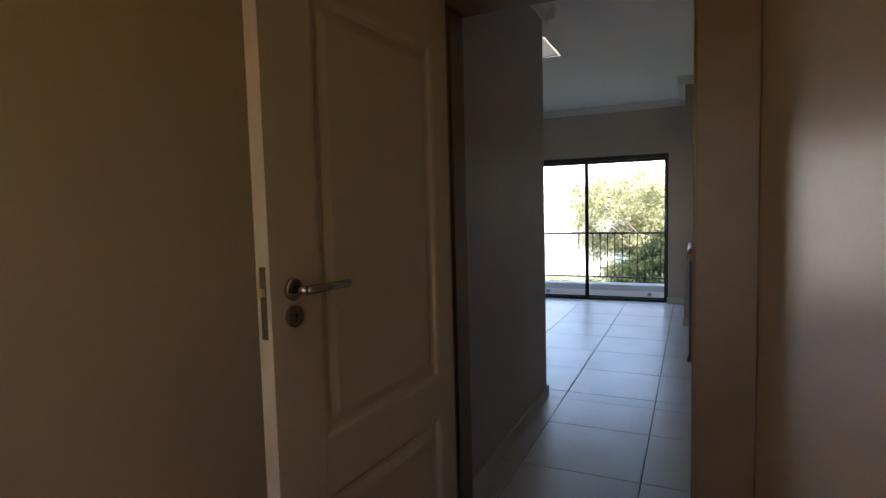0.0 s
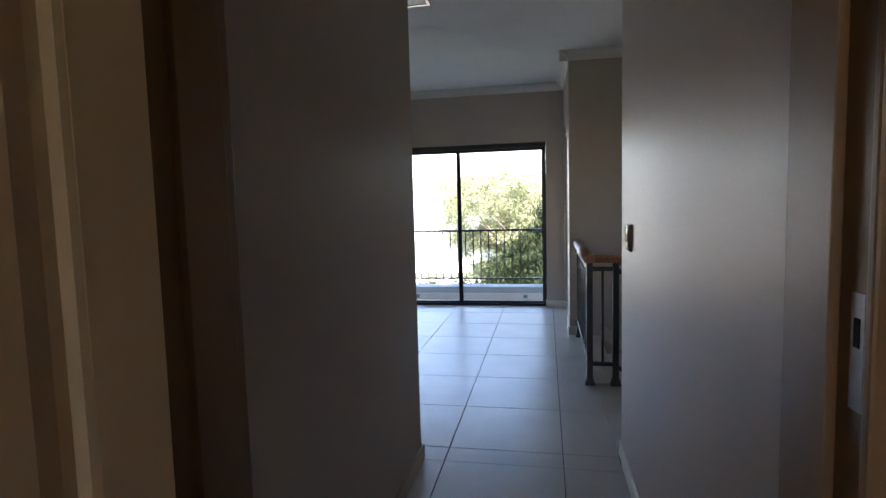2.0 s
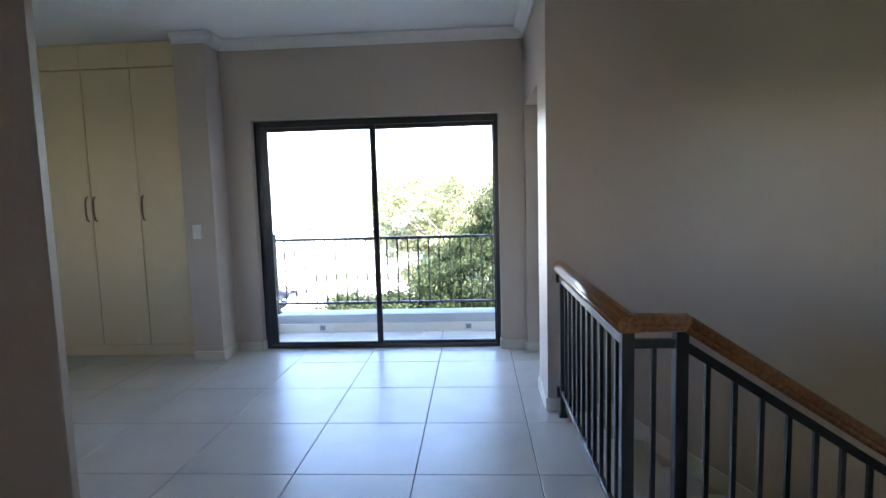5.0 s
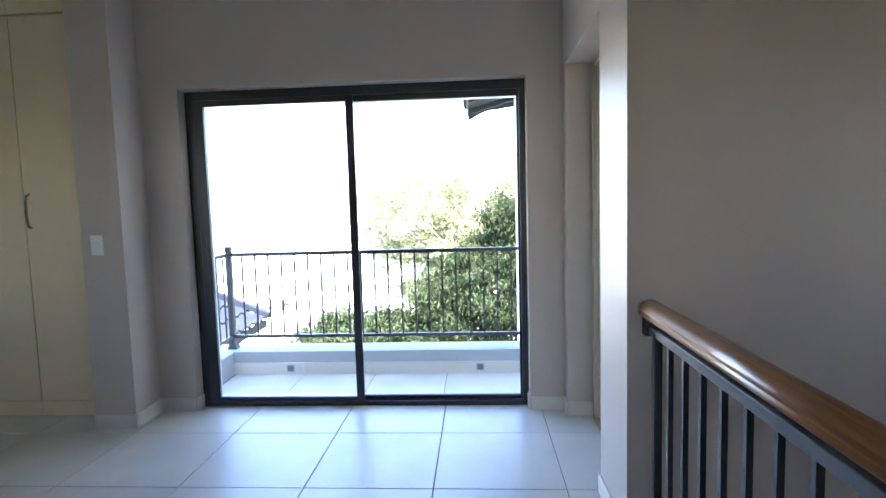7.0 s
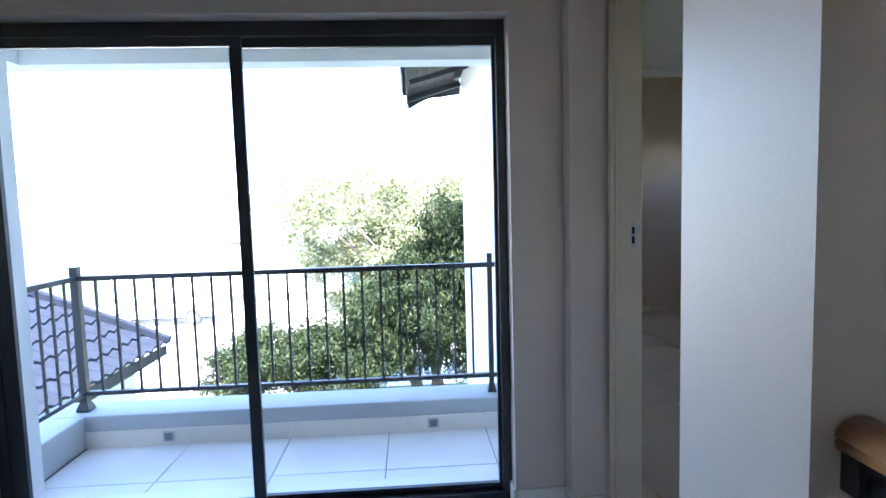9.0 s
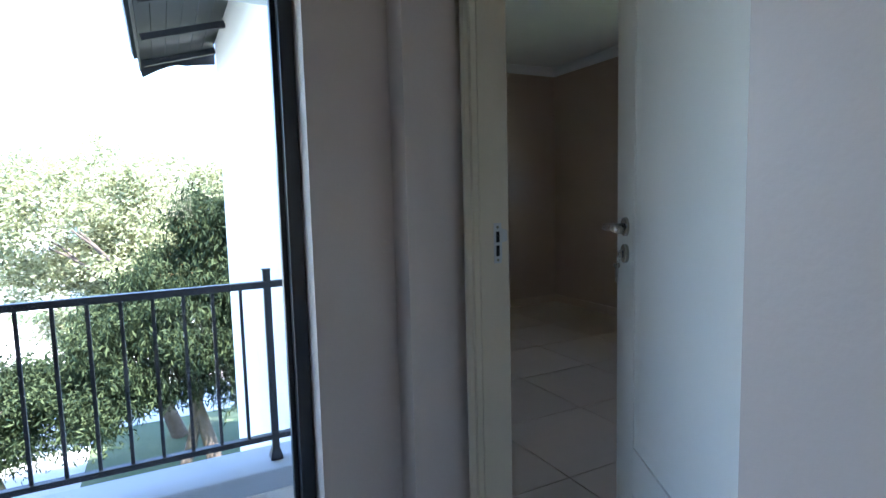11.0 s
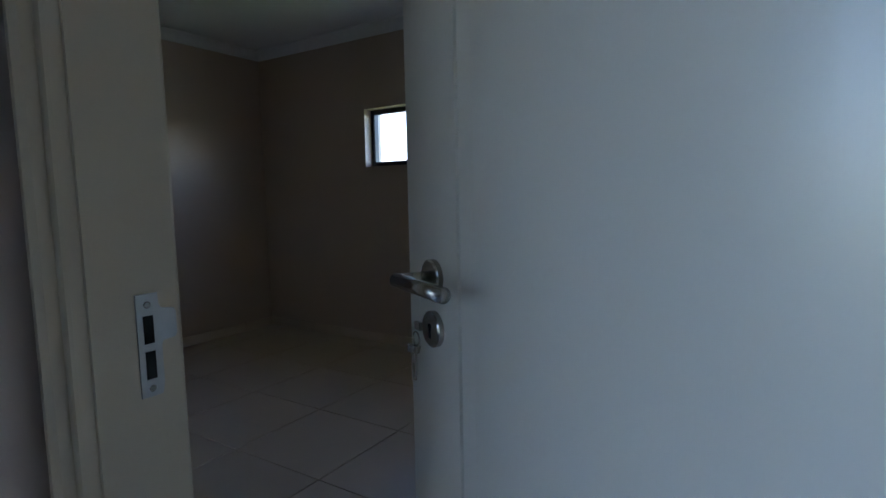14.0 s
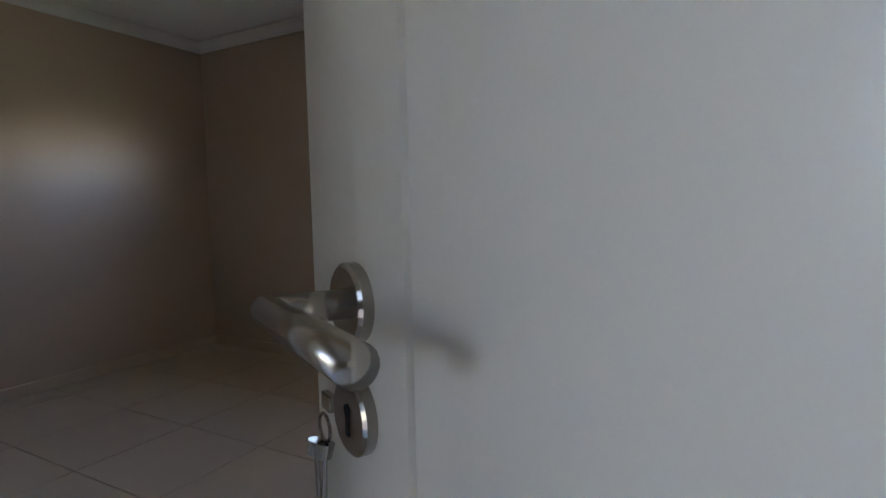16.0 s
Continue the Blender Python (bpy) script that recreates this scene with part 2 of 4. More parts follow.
def bm_prism(bm, profile, a, b, up=(0, 0, 1)):
    """Sweeps a closed profile of (side, height) from a to b."""
    a, b = Vector(a), Vector(b)
    d = (b - a).normalized()
    upv = Vector(up)
    side = d.cross(upv).normalized()
    upv = side.cross(d).normalized()
    rings = []
    for p in (a, b):
        rings.append([bm.verts.new(p + side * s + upv * h) for s, h in profile])
    k = len(profile)
    for i in range(k):
        bm.faces.new((rings[0][i], rings[0][(i + 1) % k], rings[1][(i + 1) % k], rings[1][i]))
    bm.faces.new(list(reversed(rings[0])))
    bm.faces.new(rings[1])


def mesh_of(name, bm, material, smooth=False):
    bmesh.ops.recalc_face_normals(bm, faces=bm.faces)
    me = bpy.data.meshes.new(name)
    bm.to_mesh(me)
    bm.free()
    me.materials.append(material)
    if smooth:
        for p in me.polygons:
            p.use_smooth = True
    return me


def part(name, bm, material, parent=None, label="", smooth=False):
    """Links a bmesh as one mesh object, under a thing or a part where given."""
    ob = new(name, mesh_of(name, bm, material, smooth))
    if parent is not None:
        ob.parent = parent
    if label:
        ob["label"] = label
    return ob


def box_part(name, dims, material, parent=None, bevel=0.0, label=""):
    bm = bmesh.new()
    bm_box(bm, *dims, bevel=bevel)
    return part(name, bm, material, parent, label)


def structure(name, boxes, material, label, category, bevel=0.0):
    bm = bmesh.new()
    for b in boxes:
        bm_box(bm, *b, bevel=bevel)
    ob = part(name, bm, material)
    return tagged(ob, label, category, kind="structure")


def thing(name, m, label, category, group=""):
    ob = new(name)
    ob.empty_display_size = 0.1
    ob.matrix_world = m
    return tagged(ob, label, category, group)


# ---------------------------------------------------------------- plan
CEIL = 2.70
DOOR_TOP = 2.03
SX0, SX1 = -1.60, 0.53          # sliding door opening
FY0, FY1 = 0.345, 0.63          # facade wall
LX, RX = -0.115, 0.895          # corridor walls
PX = 0.745                      # face of the wall with the bedroom door
BX0 = 1.0                       # bedroom side of that wall
WX = 4.335                      # bedroom window wall
BY0, BY1 = -0.90, 4.12          # bedroom
HY = -5.62                      # first room's door wall, corridor side

# ---------------------------------------------------------------- structure
structure("wall_facade", [
    (-4.2, SX0, FY0, FY1, -0.2, CEIL), (SX1, PX, FY0, FY1, -0.2, CEIL),
    (SX0, SX1, FY0, FY1, DOOR_TOP, CEIL)], M_WALL, "taupe painted wall around the sliding door", "wall")
structure("wall_pier", [(-2.09, -1.835, 0.08, FY0 - 0.002, 0, CEIL)], M_WALL, "taupe painted pier beside the built-in cupboards", "wall", 0.004)
structure("wall_bedroom_door", [
    (PX, BX0, 0.255, FY1 + 0.002, -0.2, CEIL), (PX, BX0, BY0, -0.615, 0, CEIL), (PX, BX0, -0.615, 0.255, 2.06, CEIL)],
    M_WALL, "taupe painted wall with the bedroom doorway", "wall")
structure("wall_stairs", [(PX, 4.6, -1.03, BY0, -3.0, CEIL)], M_WALL, "tall taupe painted wall behind the stairs", "wall")
structure("wall_corridor_right", [(RX, 1.05, HY, -3.575, -0.2, CEIL)], M_WALL, "taupe satin painted corridor wall", "wall", 0.006)
# Opening added out of view to brighten the stair wall.
structure("wall_stairs_side", [(1.052, 2.8, -3.70, -3.577, -3.0, CEIL), (3.25, 4.4, -3.70, -3.577, -3.0, CEIL), (2.8, 3.25, -3.70, -3.577, -3.0, 0.95), (2.8, 3.25, -3.70, -3.577, 1.95, CEIL)], M_WALL, "taupe painted wall beside the stairs, with an unseen opening added for light", "wall")
structure("wall_stairs_end", [(4.4, 4.55, -3.70, -1.032, -3.0, CEIL)], M_WALL, "taupe painted end wall of the stairwell", "wall")
structure("wall_corridor_left", [(LX - 0.15, LX, HY, -3.755, -0.2, CEIL)], M_WALL, "taupe satin painted corridor wall with a rounded end", "wall", 0.02)
# Unseen opening, added so sun and sky reach the cupboards.
structure("wall_landing_back", [(-4.2, -3.62, -3.905, -3.757, -0.2, CEIL), (-3.18, LX - 0.152, -3.905, -3.757, -0.2, CEIL), (-3.62, -3.18, -3.905, -3.757, -0.2, 0.9), (-3.62, -3.18, -3.905, -3.757, 2.03, CEIL)], M_WALL, "taupe painted wall of the landing with an unseen opening added for light", "wall")
structure("wall_landing_left", [(-4.35, -4.202, -3.905, FY1, -0.2, CEIL)], M_WALL, "taupe painted wall of the landing", "wall")
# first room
# warm room light is put into the colour of these four walls
structure("wall_first_room_left", [(-0.62, -0.47, -9.75, HY - 0.152, -0.2, CEIL)], M_WALL_ROOM, "room wall beside the open door, paint tinted for warm light", "wall")
structure("wall_first_room_door", [(-0.62, 0.0, HY - 0.15, HY - 0.002, 0, CEIL), (0.905, 1.10, HY - 0.15, HY - 0.002, 0, CEIL), (0.0, 0.905, HY - 0.15, HY - 0.002, 2.09, CEIL)], M_WALL_ROOM, "wall with the first doorway, paint tinted for warm light", "wall")
structure("wall_first_room_right", [(0.985, 1.10, -9.75, HY - 0.152, -0.2, CEIL)], M_WALL_ROOM, "satin painted room wall, tinted for warm light", "wall")
# The window opening is added, out of view, to light the first room.
structure("wall_first_room_back", [(-0.62, 0.0, -9.9, -9.752, 0, CEIL), (0.75, 1.1, -9.9, -9.752, 0, CEIL), (0.0, 0.75, -9.9, -9.752, 0, 1.0), (0.0, 0.75, -9.9, -9.752, 2.03, CEIL)], M_WALL_ROOM, "unseen back wall tinted for warm light, with an added window opening", "wall")
# bedroom
# the opening at y -0.85 to -0.40 is unseen, added to brighten the bedroom
structure("wall_bedroom_window", [
    (WX, WX + 0.22, BY0, -0.85, -0.2, CEIL), (WX, WX + 0.22, -0.40, 0.745, -0.2, CEIL),
    (WX, WX + 0.22, -0.85, -0.40, -0.2, 0.60), (WX, WX + 0.22, -0.85, -0.40, 2.028, CEIL), (WX, WX + 0.22, 2.795, BY1 + 0.2, -0.2, CEIL),
    (WX, WX + 0.22, 0.745, 2.795, -0.2, 1.54), (WX, WX + 0.22, 0.745, 2.795, 2.028, CEIL)], M_WALL_BED, "bedroom wall tinted for warm light, with a strip opening and an unseen added one", "wall")
structure("wall_bedroom_far", [(BX0, WX, BY1, 4.70, -0.2, CEIL)], M_WALL_BED, "bedroom wall, paint tinted for warm light", "wall")
structure("wall_bedroom_outer", [(PX + 0.02, BX0 - 0.002, FY1 + 0.004, 4.72, -3.2, 3.0)], M_EXT, "white plastered outside wall beyond the balcony", "outside wall")
structure("wall_facade_outer", [(-4.3, SX0 - 0.01, FY1 + 0.004, FY1 + 0.03, -3.2, 3.0), (SX0 - 0.01, SX1 + 0.01, FY1 + 0.004, FY1 + 0.03, DOOR_TOP + 0.01, 3.0), (SX1 + 0.01, PX + 0.018, FY1 + 0.004, FY1 + 0.03, -3.2, 3.0)], M_EXT, "white plastered outside face of the facade", "outside wall")

structure("wall_facade_reveal", [
    (SX0 + 0.001, SX0 + 0.016, 0.483, FY1 + 0.034, 0.0, DOOR_TOP - 0.018), (SX1 - 0.016, SX1 - 0.001, 0.483, FY1 + 0.034, 0.0, DOOR_TOP - 0.018),
    (SX0 + 0.001, SX1 - 0.001, 0.483, FY1 + 0.034, DOOR_TOP - 0.016, DOOR_TOP - 0.001)], M_EXT, "white plastered outer reveal around the sliding door", "reveal")

structure("ceiling_landing", [(-4.35, 4.55, -3.905, FY1, CEIL, CEIL + 0.12)], M_CEIL, "white painted plaster ceiling", "ceiling")
structure("ceiling_corridor", [(-0.27, 1.05, HY, -3.907, CEIL, CEIL + 0.12)], M_CEIL, "white painted plaster ceiling", "ceiling")
structure("ceiling_first_room", [(-0.62, 1.1, -9.9, HY - 0.002, CEIL, CEIL + 0.12)], M_CEIL, "white painted plaster ceiling", "ceiling")
structure("ceiling_bedroom", [(BX0, WX + 0.22, BY0, BY1 + 0.2, CEIL + 0.001, CEIL + 0.12)], M_CEIL, "white painted plaster ceiling", "ceiling")
# Out of view: slab added so the house shades the balcony.
structure("roof_slab", [(-4.4, 4.7, -10.0, FY1 + 0.03, 2.84, 3.1), (0.7, 4.7, FY1 + 0.03, 4.76, 2.84, 3.1)], M_EXT, "unseen plastered roof slab, added over the house to block the sun", "roof")

# floors: dark grout bed under the tiles
GZ = -0.006
structure("floor_landing", [(-4.2, 0.88, -3.755, FY1, -0.25, GZ), (0.88, 4.4, -3.575, -2.43, -0.25, GZ)], M_GROUT, "grouted tile floor of the landing", "floor")
structure("floor_corridor", [(LX, RX, -5.60, -3.757, -0.25, GZ)], M_GROUT, "grouted tile floor of the corridor", "floor")
# Out of view: brown boards added to bounce warm sunlight onto the walls.
structure("floor_first_room", [(-0.47, 0.985, -9.75, -5.602, -0.25, -0.002)], M_TIMBERFLOOR, "unseen brown timber floor of the first room, added for warm bounce light", "floor")
structure("floor_bedroom", [(BX0, WX, BY0, BY1, -0.25, GZ), (0.882, BX0 - 0.001, -0.613, 0.253, -0.25, GZ)], M_GROUT_BED, "grouted tile floor of the bedroom", "floor")


def tiles(floor, x0, x1, y0, y1, ox, oy, size=0.6, gap=0.005, z=0.0, material=None):
    """Lays square tiles on a grid that passes through ox, oy; cut where the floor ends."""
    cache = {}
    i0, i1 = math.floor((x0 - ox) / size + 1e-6), math.ceil((x1 - ox) / size - 1e-6)
    j0, j1 = math.floor((y0 - oy) / size + 1e-6), math.ceil((y1 - oy) / size - 1e-6)
    for i in range(i0, i1):
        for j in range(j0, j1):
            a, b = max(ox + i * size + gap / 2, x0), min(ox + (i + 1) * size - gap / 2, x1)
            c, d = max(oy + j * size + gap / 2, y0), min(oy + (j + 1) * size - gap / 2, y1)
            w, h = round(b - a, 4), round(d - c, 4)
            if w < 0.02 or h < 0.02:
                continue
            if (w, h) not in cache:
                bm = bmesh.new()
                e = 0.0015
                lo = [bm.verts.new((sx * w / 2, sy * h / 2, -0.006)) for sx, sy in ((-1, -1), (1, -1), (1, 1), (-1, 1))]
                md = [bm.verts.new((sx * w / 2, sy * h / 2, -e)) for sx, sy in ((-1, -1), (1, -1), (1, 1), (-1, 1))]
                up = [bm.verts.new((sx * (w / 2 - e), sy * (h / 2 - e), 0)) for sx, sy in ((-1, -1), (1, -1), (1, 1), (-1, 1))]
                for k in range(4):
                    q = (k + 1) % 4
                    bm.faces.new((lo[k], lo[q], md[q], md[k]))
                    bm.faces.new((md[k], md[q], up[q], up[k]))
                bm.faces.new(up)
                cache[(w, h)] = mesh_of("tile", bm, material or M_TILE)
            ob = new("tile", cache[(w, h)])
            ob.parent = floor
            ob.location = ((a + b) / 2, (c + d) / 2, z + random.uniform(-0.0004, 0.0004))


def cornice(name, a, b, out, label="white moulded plaster cornice"):
    """A cove between wall and ceiling from a to b along the wall; out points into the room."""
    bm = bmesh.new()
    prof = [(0, 0), (0.012, 0), (0.016, 0.012), (0.022, 0.03), (0.036, 0.048), (0.056, 0.060), (0.072, 0.066), (0.082, 0.072), (0.082, 0.083), (0, 0.083)]
    a, b, o = Vector((*a, CEIL - 0.084)), Vector((*b, CEIL - 0.084)), Vector((*out, 0))
    rings = [[bm.verts.new(p + o * s + Vector((0, 0, h))) for s, h in prof] for p in (a, b)]
    for i in range(len(prof)):
        k = (i + 1) % len(prof)
        bm.faces.new((rings[0][i], rings[0][k], rings[1][k], rings[1][i]))
    bm.faces.new(rings[0])
    bm.faces.new(rings[1])
    return tagged(part(name, bm, M_CORNICE), label, "cornice", kind="structure")


def skirting(name, a, b, out, start=0.0, piece=0.6, h=0.083, material=None):
    """Cut floor tiles on edge along a wall, joint by joint."""
    a, b, o = Vector((*a, 0)), Vector((*b, 0)), Vector((*out, 0))
    d = b - a
    length = d.length
    d = d.normalized()
    root = new(name)
    tagged(root, "skirting of cut floor tiles on edge", "skirting", kind="structure")
    s = -start
    while s < length - 0.01:
        u, v = max(0.0, s + 0.001), min(length, s + piece - 0.001)
        s += piece
        if v - u < 0.012:
            continue
        bm = bmesh.new()
        p, q = a + d * u, a + d * v
        pts = [(0, 0), (0.010, 0), (0.010, h - 0.003), (0.007, h), (0, h)]
        r = [[bm.verts.new(e + o * (t + 0.0015) + Vector((0, 0, z + 0.0005))) for t, z in pts] for e in (p, q)]
        for i in range(5):
            k = (i + 1) % 5
            bm.faces.new((r[0][i], r[0][k], r[1][k], r[1][i]))
        bm.faces.new(r[0])
        bm.faces.new(r[1])
        part("skirting_tile", bm, material or M_SKIRT, root)
    return root


cornice("cornice_facade", (-1.835, FY0), (PX, FY0), (0, -1))
cornice("cornice_pier_side", (-1.835, 0.08), (-1.835, FY0), (1, 0))
cornice("cornice_pier", (-2.09, 0.08), (-1.755, 0.08), (0, -1))
cornice("cornice_bedroom_door_wall", (PX, -1.11), (PX, FY0), (-1, 0))
cornice("cornice_stairs", (PX - 0.08, -1.03), (4.4, -1.03), (0, -1))
cornice("cornice_corridor_right", (RX, HY), (RX, -3.47), (-1, 0))
cornice("cornice_stairs_side", (RX - 0.08, -3.575), (4.4, -3.575), (0, 1))
cornice("cornice_corridor_left", (LX, HY), (LX, -3.675), (1, 0))
cornice("cornice_landing_back", (-4.2, -3.755), (LX + 0.08, -3.755), (0, 1))
cornice("cornice_bedroom_window_wall", (WX, BY0), (WX, BY1), (-1, 0))
cornice("cornice_bedroom_far", (BX0, BY1), (WX, BY1), (0, -1))
cornice("cornice_bedroom_door", (BX0, BY0), (BX0, BY1), (1, 0))

skirting("skirting_facade_left", (-1.835, FY0), (SX0 - 0.005, FY0), (0, -1))
skirting("skirting_facade_reveal_left", (SX0, FY0 - 0.008), (SX0, 0.42), (1, 0))
skirting("skirting_facade_right", (SX1 + 0.005, FY0), (PX, FY0), (0, -1))
skirting("skirting_facade_reveal_right", (SX1, FY0 - 0.008), (SX1, 0.42), (-1, 0))
skirting("skirting_pier_side", (-1.835, 0.08), (-1.835, FY0), (1, 0))
skirting("skirting_pier", (-2.09, 0.08), (-1.825, 0.08), (0, -1))
skirting("skirting_door_nib", (PX, 0.255), (0.902, 0.255), (0, -1))
skirting("skirting_door_nib_end", (PX, 0.245), (PX, FY0 - 0.012), (-1, 0))
skirting("skirting_door_pier", (PX, -1.03), (PX, -0.615), (-1, 0))
skirting("skirting_door_reveal", (PX, -0.615), (0.902, -0.615), (0, 1))
skirting("skirting_pier_stairs", (PX, -1.03), (0.87, -1.03), (0, -1))
skirting("skirting_corridor_right", (RX, HY), (RX, -3.575), (-1, 0))
skirting("skirting_corridor_left", (LX, HY), (LX, -3.755), (1, 0))
skirting("skirting_corridor_end", (LX + 0.01, -3.755), (-4.2, -3.755), (0, 1))
skirting("skirting_bedroom_window_wall", (WX, BY0), (WX, BY1), (-1, 0), start=0.05, material=M_TILE_BED)
skirting("skirting_bedroom_far", (BX0, BY1), (WX - 0.012, BY1), (0, -1), material=M_TILE_BED)


# ---------------------------------------------------------------- sliding door
def sliding_door():
    root = tagged(new("window_1"), "dark bronze aluminium sliding door with two glass panels", "sliding door", kind="structure")
    y0, y1 = 0.425, 0.480
    x0, x1, zt = SX0 + 0.002, SX1 - 0.002, DOOR_TOP - 0.002
    w = 0.05
    box_part("frame_jamb", (x0, x0 + w, y0, y1, 0.0, zt), M_BLACK, root, 0.002)
    wr = 0.036
    box_part("frame_jamb", (x1 - wr, x1, y0, y1, 0.0, zt), M_BLACK, root, 0.002)
    box_part("frame_head", (x0 + w, x1 - wr, y0, y1, zt - 0.055, zt), M_BLACK, root, 0.002)
    box_part("frame_sill", (x0 + w, x1 - wr, y0 - 0.004, y1, 0.0005, 0.032), M_BLACK, root, 0.002)
    xm = -0.555
    for a, b, ya, yb in ((x0 + w, xm + 0.028, y0 + 0.003, y0 + 0.026), (xm - 0.028, x1 - wr, y0 + 0.029, y0 + 0.052)):
        leaf = new("sliding_panel")
        leaf.parent = root
        fixed = a > xm - 0.1
        s = 0.028 if fixed else 0.05
        left = 0.062 if not fixed else 0.045
        right = 0.045 if not fixed else 0.014
        box_part("stile", (a, a + left, ya, yb, 0.033, zt - 0.056), M_BLACK, leaf, 0.002)
        box_part("stile", (b - right, b, ya, yb, 0.033, zt - 0.056), M_BLACK, leaf, 0.002)
        box_part("rail", (a + left, b - right, ya, yb, 0.033, 0.058), M_BLACK, leaf, 0.002)
        box_part("rail", (a + left, b - right, ya, yb, zt - 0.094, zt - 0.056), M_BLACK, leaf, 0.002)
        g = box_part("pane", (a + left, b - right, (ya + yb) / 2 - 0.003, (ya + yb) / 2 + 0.003, 0.058, zt - 0.094), M_GLASS, leaf)
        g.visible_shadow = False
        if not fixed:
            box_part("handle", (a + 0.018, a + 0.036, ya - 0.008, ya, 0.95, 1.11), M_BLACK, leaf, 0.004)
    return root


sliding_door()


# ---------------------------------------------------------------- railings
def rail_bar(name, a, b, w, h, material, parent, bevel=0.002):
    bm = bmesh.new()
    hw, hh = w / 2, h / 2
    bm_prism(bm, [(-hw, -hh), (hw, -hh), (hw, hh), (-hw, hh)], a, b)
    if bevel:
        bmesh.ops.bevel(bm, geom=list(bm.edges), offset=bevel, segments=1, affect="EDGES")
    return part(name, bm, material, parent)


def post(parent, x, y, z0, z1, w=0.04, cap=0.0, name="post"):
    bm = bmesh.new()
    bm_box(bm, x - w / 2, x + w / 2, y - w / 2, y + w / 2, z0 + 0.02, z1, 0.003)
    p = part(name, bm, M_IRON, parent)
    bm = bmesh.new()
    f = w * 0.85
    rings = []
    for zz, ff in ((0.0, f), (0.012, f), (0.05, w / 2 + 0.001)):
        rings.append([bm.verts.new((x + sx * ff, y + sy * ff, z0 + zz)) for sx, sy in ((-1, -1), (1, -1), (1, 1), (-1, 1))])
    for r0, r1 in zip(rings, rings[1:]):
        for k in range(4):
            bm.faces.new((r0[k], r0[(k + 1) % 4], r1[(k + 1) % 4], r1[k]))
    bm.faces.new(rings[0])
    bm.faces.new(rings[-1])
    part("base_shoe", bm, M_IRON, p)
    if cap:
        box_part("cap", (x - w / 2 - 0.004, x + w / 2 + 0.004, y - w / 2 - 0.004, y + w / 2 + 0.004, z1, z1 + cap), M_IRON, p, 0.003)
    return p


# handrail section: flat underside, a quirk along each side, rounded top
_side = [(0.028, 0.0), (0.037, 0.004), (0.040, 0.011), (0.040, 0.017), (0.0365, 0.020), (0.0365, 0.0225), (0.0405, 0.026)]
RAIL_SECTION = _side + [(0.0405 * math.cos(k * math.pi / 14), 0.026 + 0.031 * math.sin(k * math.pi / 14)) for k in range(1, 14)] + [(-x, z) for x, z in reversed(_side)]


def stair_railing():
    root = thing("stair_railing", Matrix(), "black steel stair railing with varnished wooden handrail", "railing")
    xr, ya, yb = 0.822, -1.035, -2.475
    ht = 0.876                                  # underside of the wooden handrail
    S = 0.66                                    # fall of the raking part for each metre
    for a, b in (((xr, ya - 0.0, ht), (xr, yb - 0.040, ht)), ((xr + 0.002, yb, ht), (1.0 + 0.02, yb, ht)), ((1.0, yb, ht), (3.6, yb, ht - 2.6 * S))):
        bm = bmesh.new()
        bm_prism(bm, RAIL_SECTION, a, b)
        rail = part("handrail", bm, M_RAIL, root, "varnished brown hardwood handrail")
        for f in rail.data.polygons:
            f.use_smooth = len(f.vertices) == 4 and abs(f.normal.z) > -0.5
    tf, bf = ht - 0.045, 0.15
    for a, b in (((xr, ya - 0.01, tf), (xr, yb, tf)), ((xr, yb, tf), (1.0, yb, tf)), ((1.0, yb, tf), (3.6, yb, tf - 2.6 * S))):
        rail_bar("top_flat", a, b, 0.022, 0.032, M_IRON, root)
    for a, b in (((xr, ya - 0.01, bf), (xr, yb, bf)), ((xr, yb, bf), (1.0, yb, bf)), ((1.0, yb, bf - 0.01), (3.6, yb, bf - 0.01 - 2.6 * S))):
        rail_bar("bottom_flat", a, b, 0.022, 0.028, M_IRON, root)
    rail_bar("wall_bracket", (xr, ya + 0.013, ht - 0.03), (xr, ya - 0.03, ht - 0.03), 0.05, 0.075, M_IRON, root)
    rail_bar("wall_bracket", (xr, ya + 0.013, 0.13), (xr, ya - 0.03, 0.13), 0.05, 0.06, M_IRON, root)
    post(root, xr, ya - 0.08, 0, tf, 0.028)
    post(root, xr, yb, 0, ht, 0.042)
    post(root, 1.0, yb, 0, ht, 0.042)
    n = 11
    for i in range(1, n):
        y = (ya - 0.08) + (yb - ya + 0.08) * i / n
        bm = bmesh.new()
        bm_box(bm, xr - 0.008, xr + 0.008, y - 0.008, y + 0.008, bf, tf)
        part("baluster", bm, M_IRON, root)
    bm = bmesh.new()
    bm_box(bm, (xr + 1.0) / 2 - 0.008, (xr + 1.0) / 2 + 0.008, yb - 0.008, yb + 0.008, bf, tf)
    part("baluster", bm, M_IRON, root)
    for i in range(1, 27):
        x = 1.0 + i * 0.090
        dz = -(x - 1.0) * S
        bm = bmesh.new()
        bm_box(bm, x - 0.008, x + 0.008, yb - 0.008, yb + 0.008, bf - 0.01 + dz, tf + dz)
        part("baluster", bm, M_IRON, root)
    return root


stair_railing()


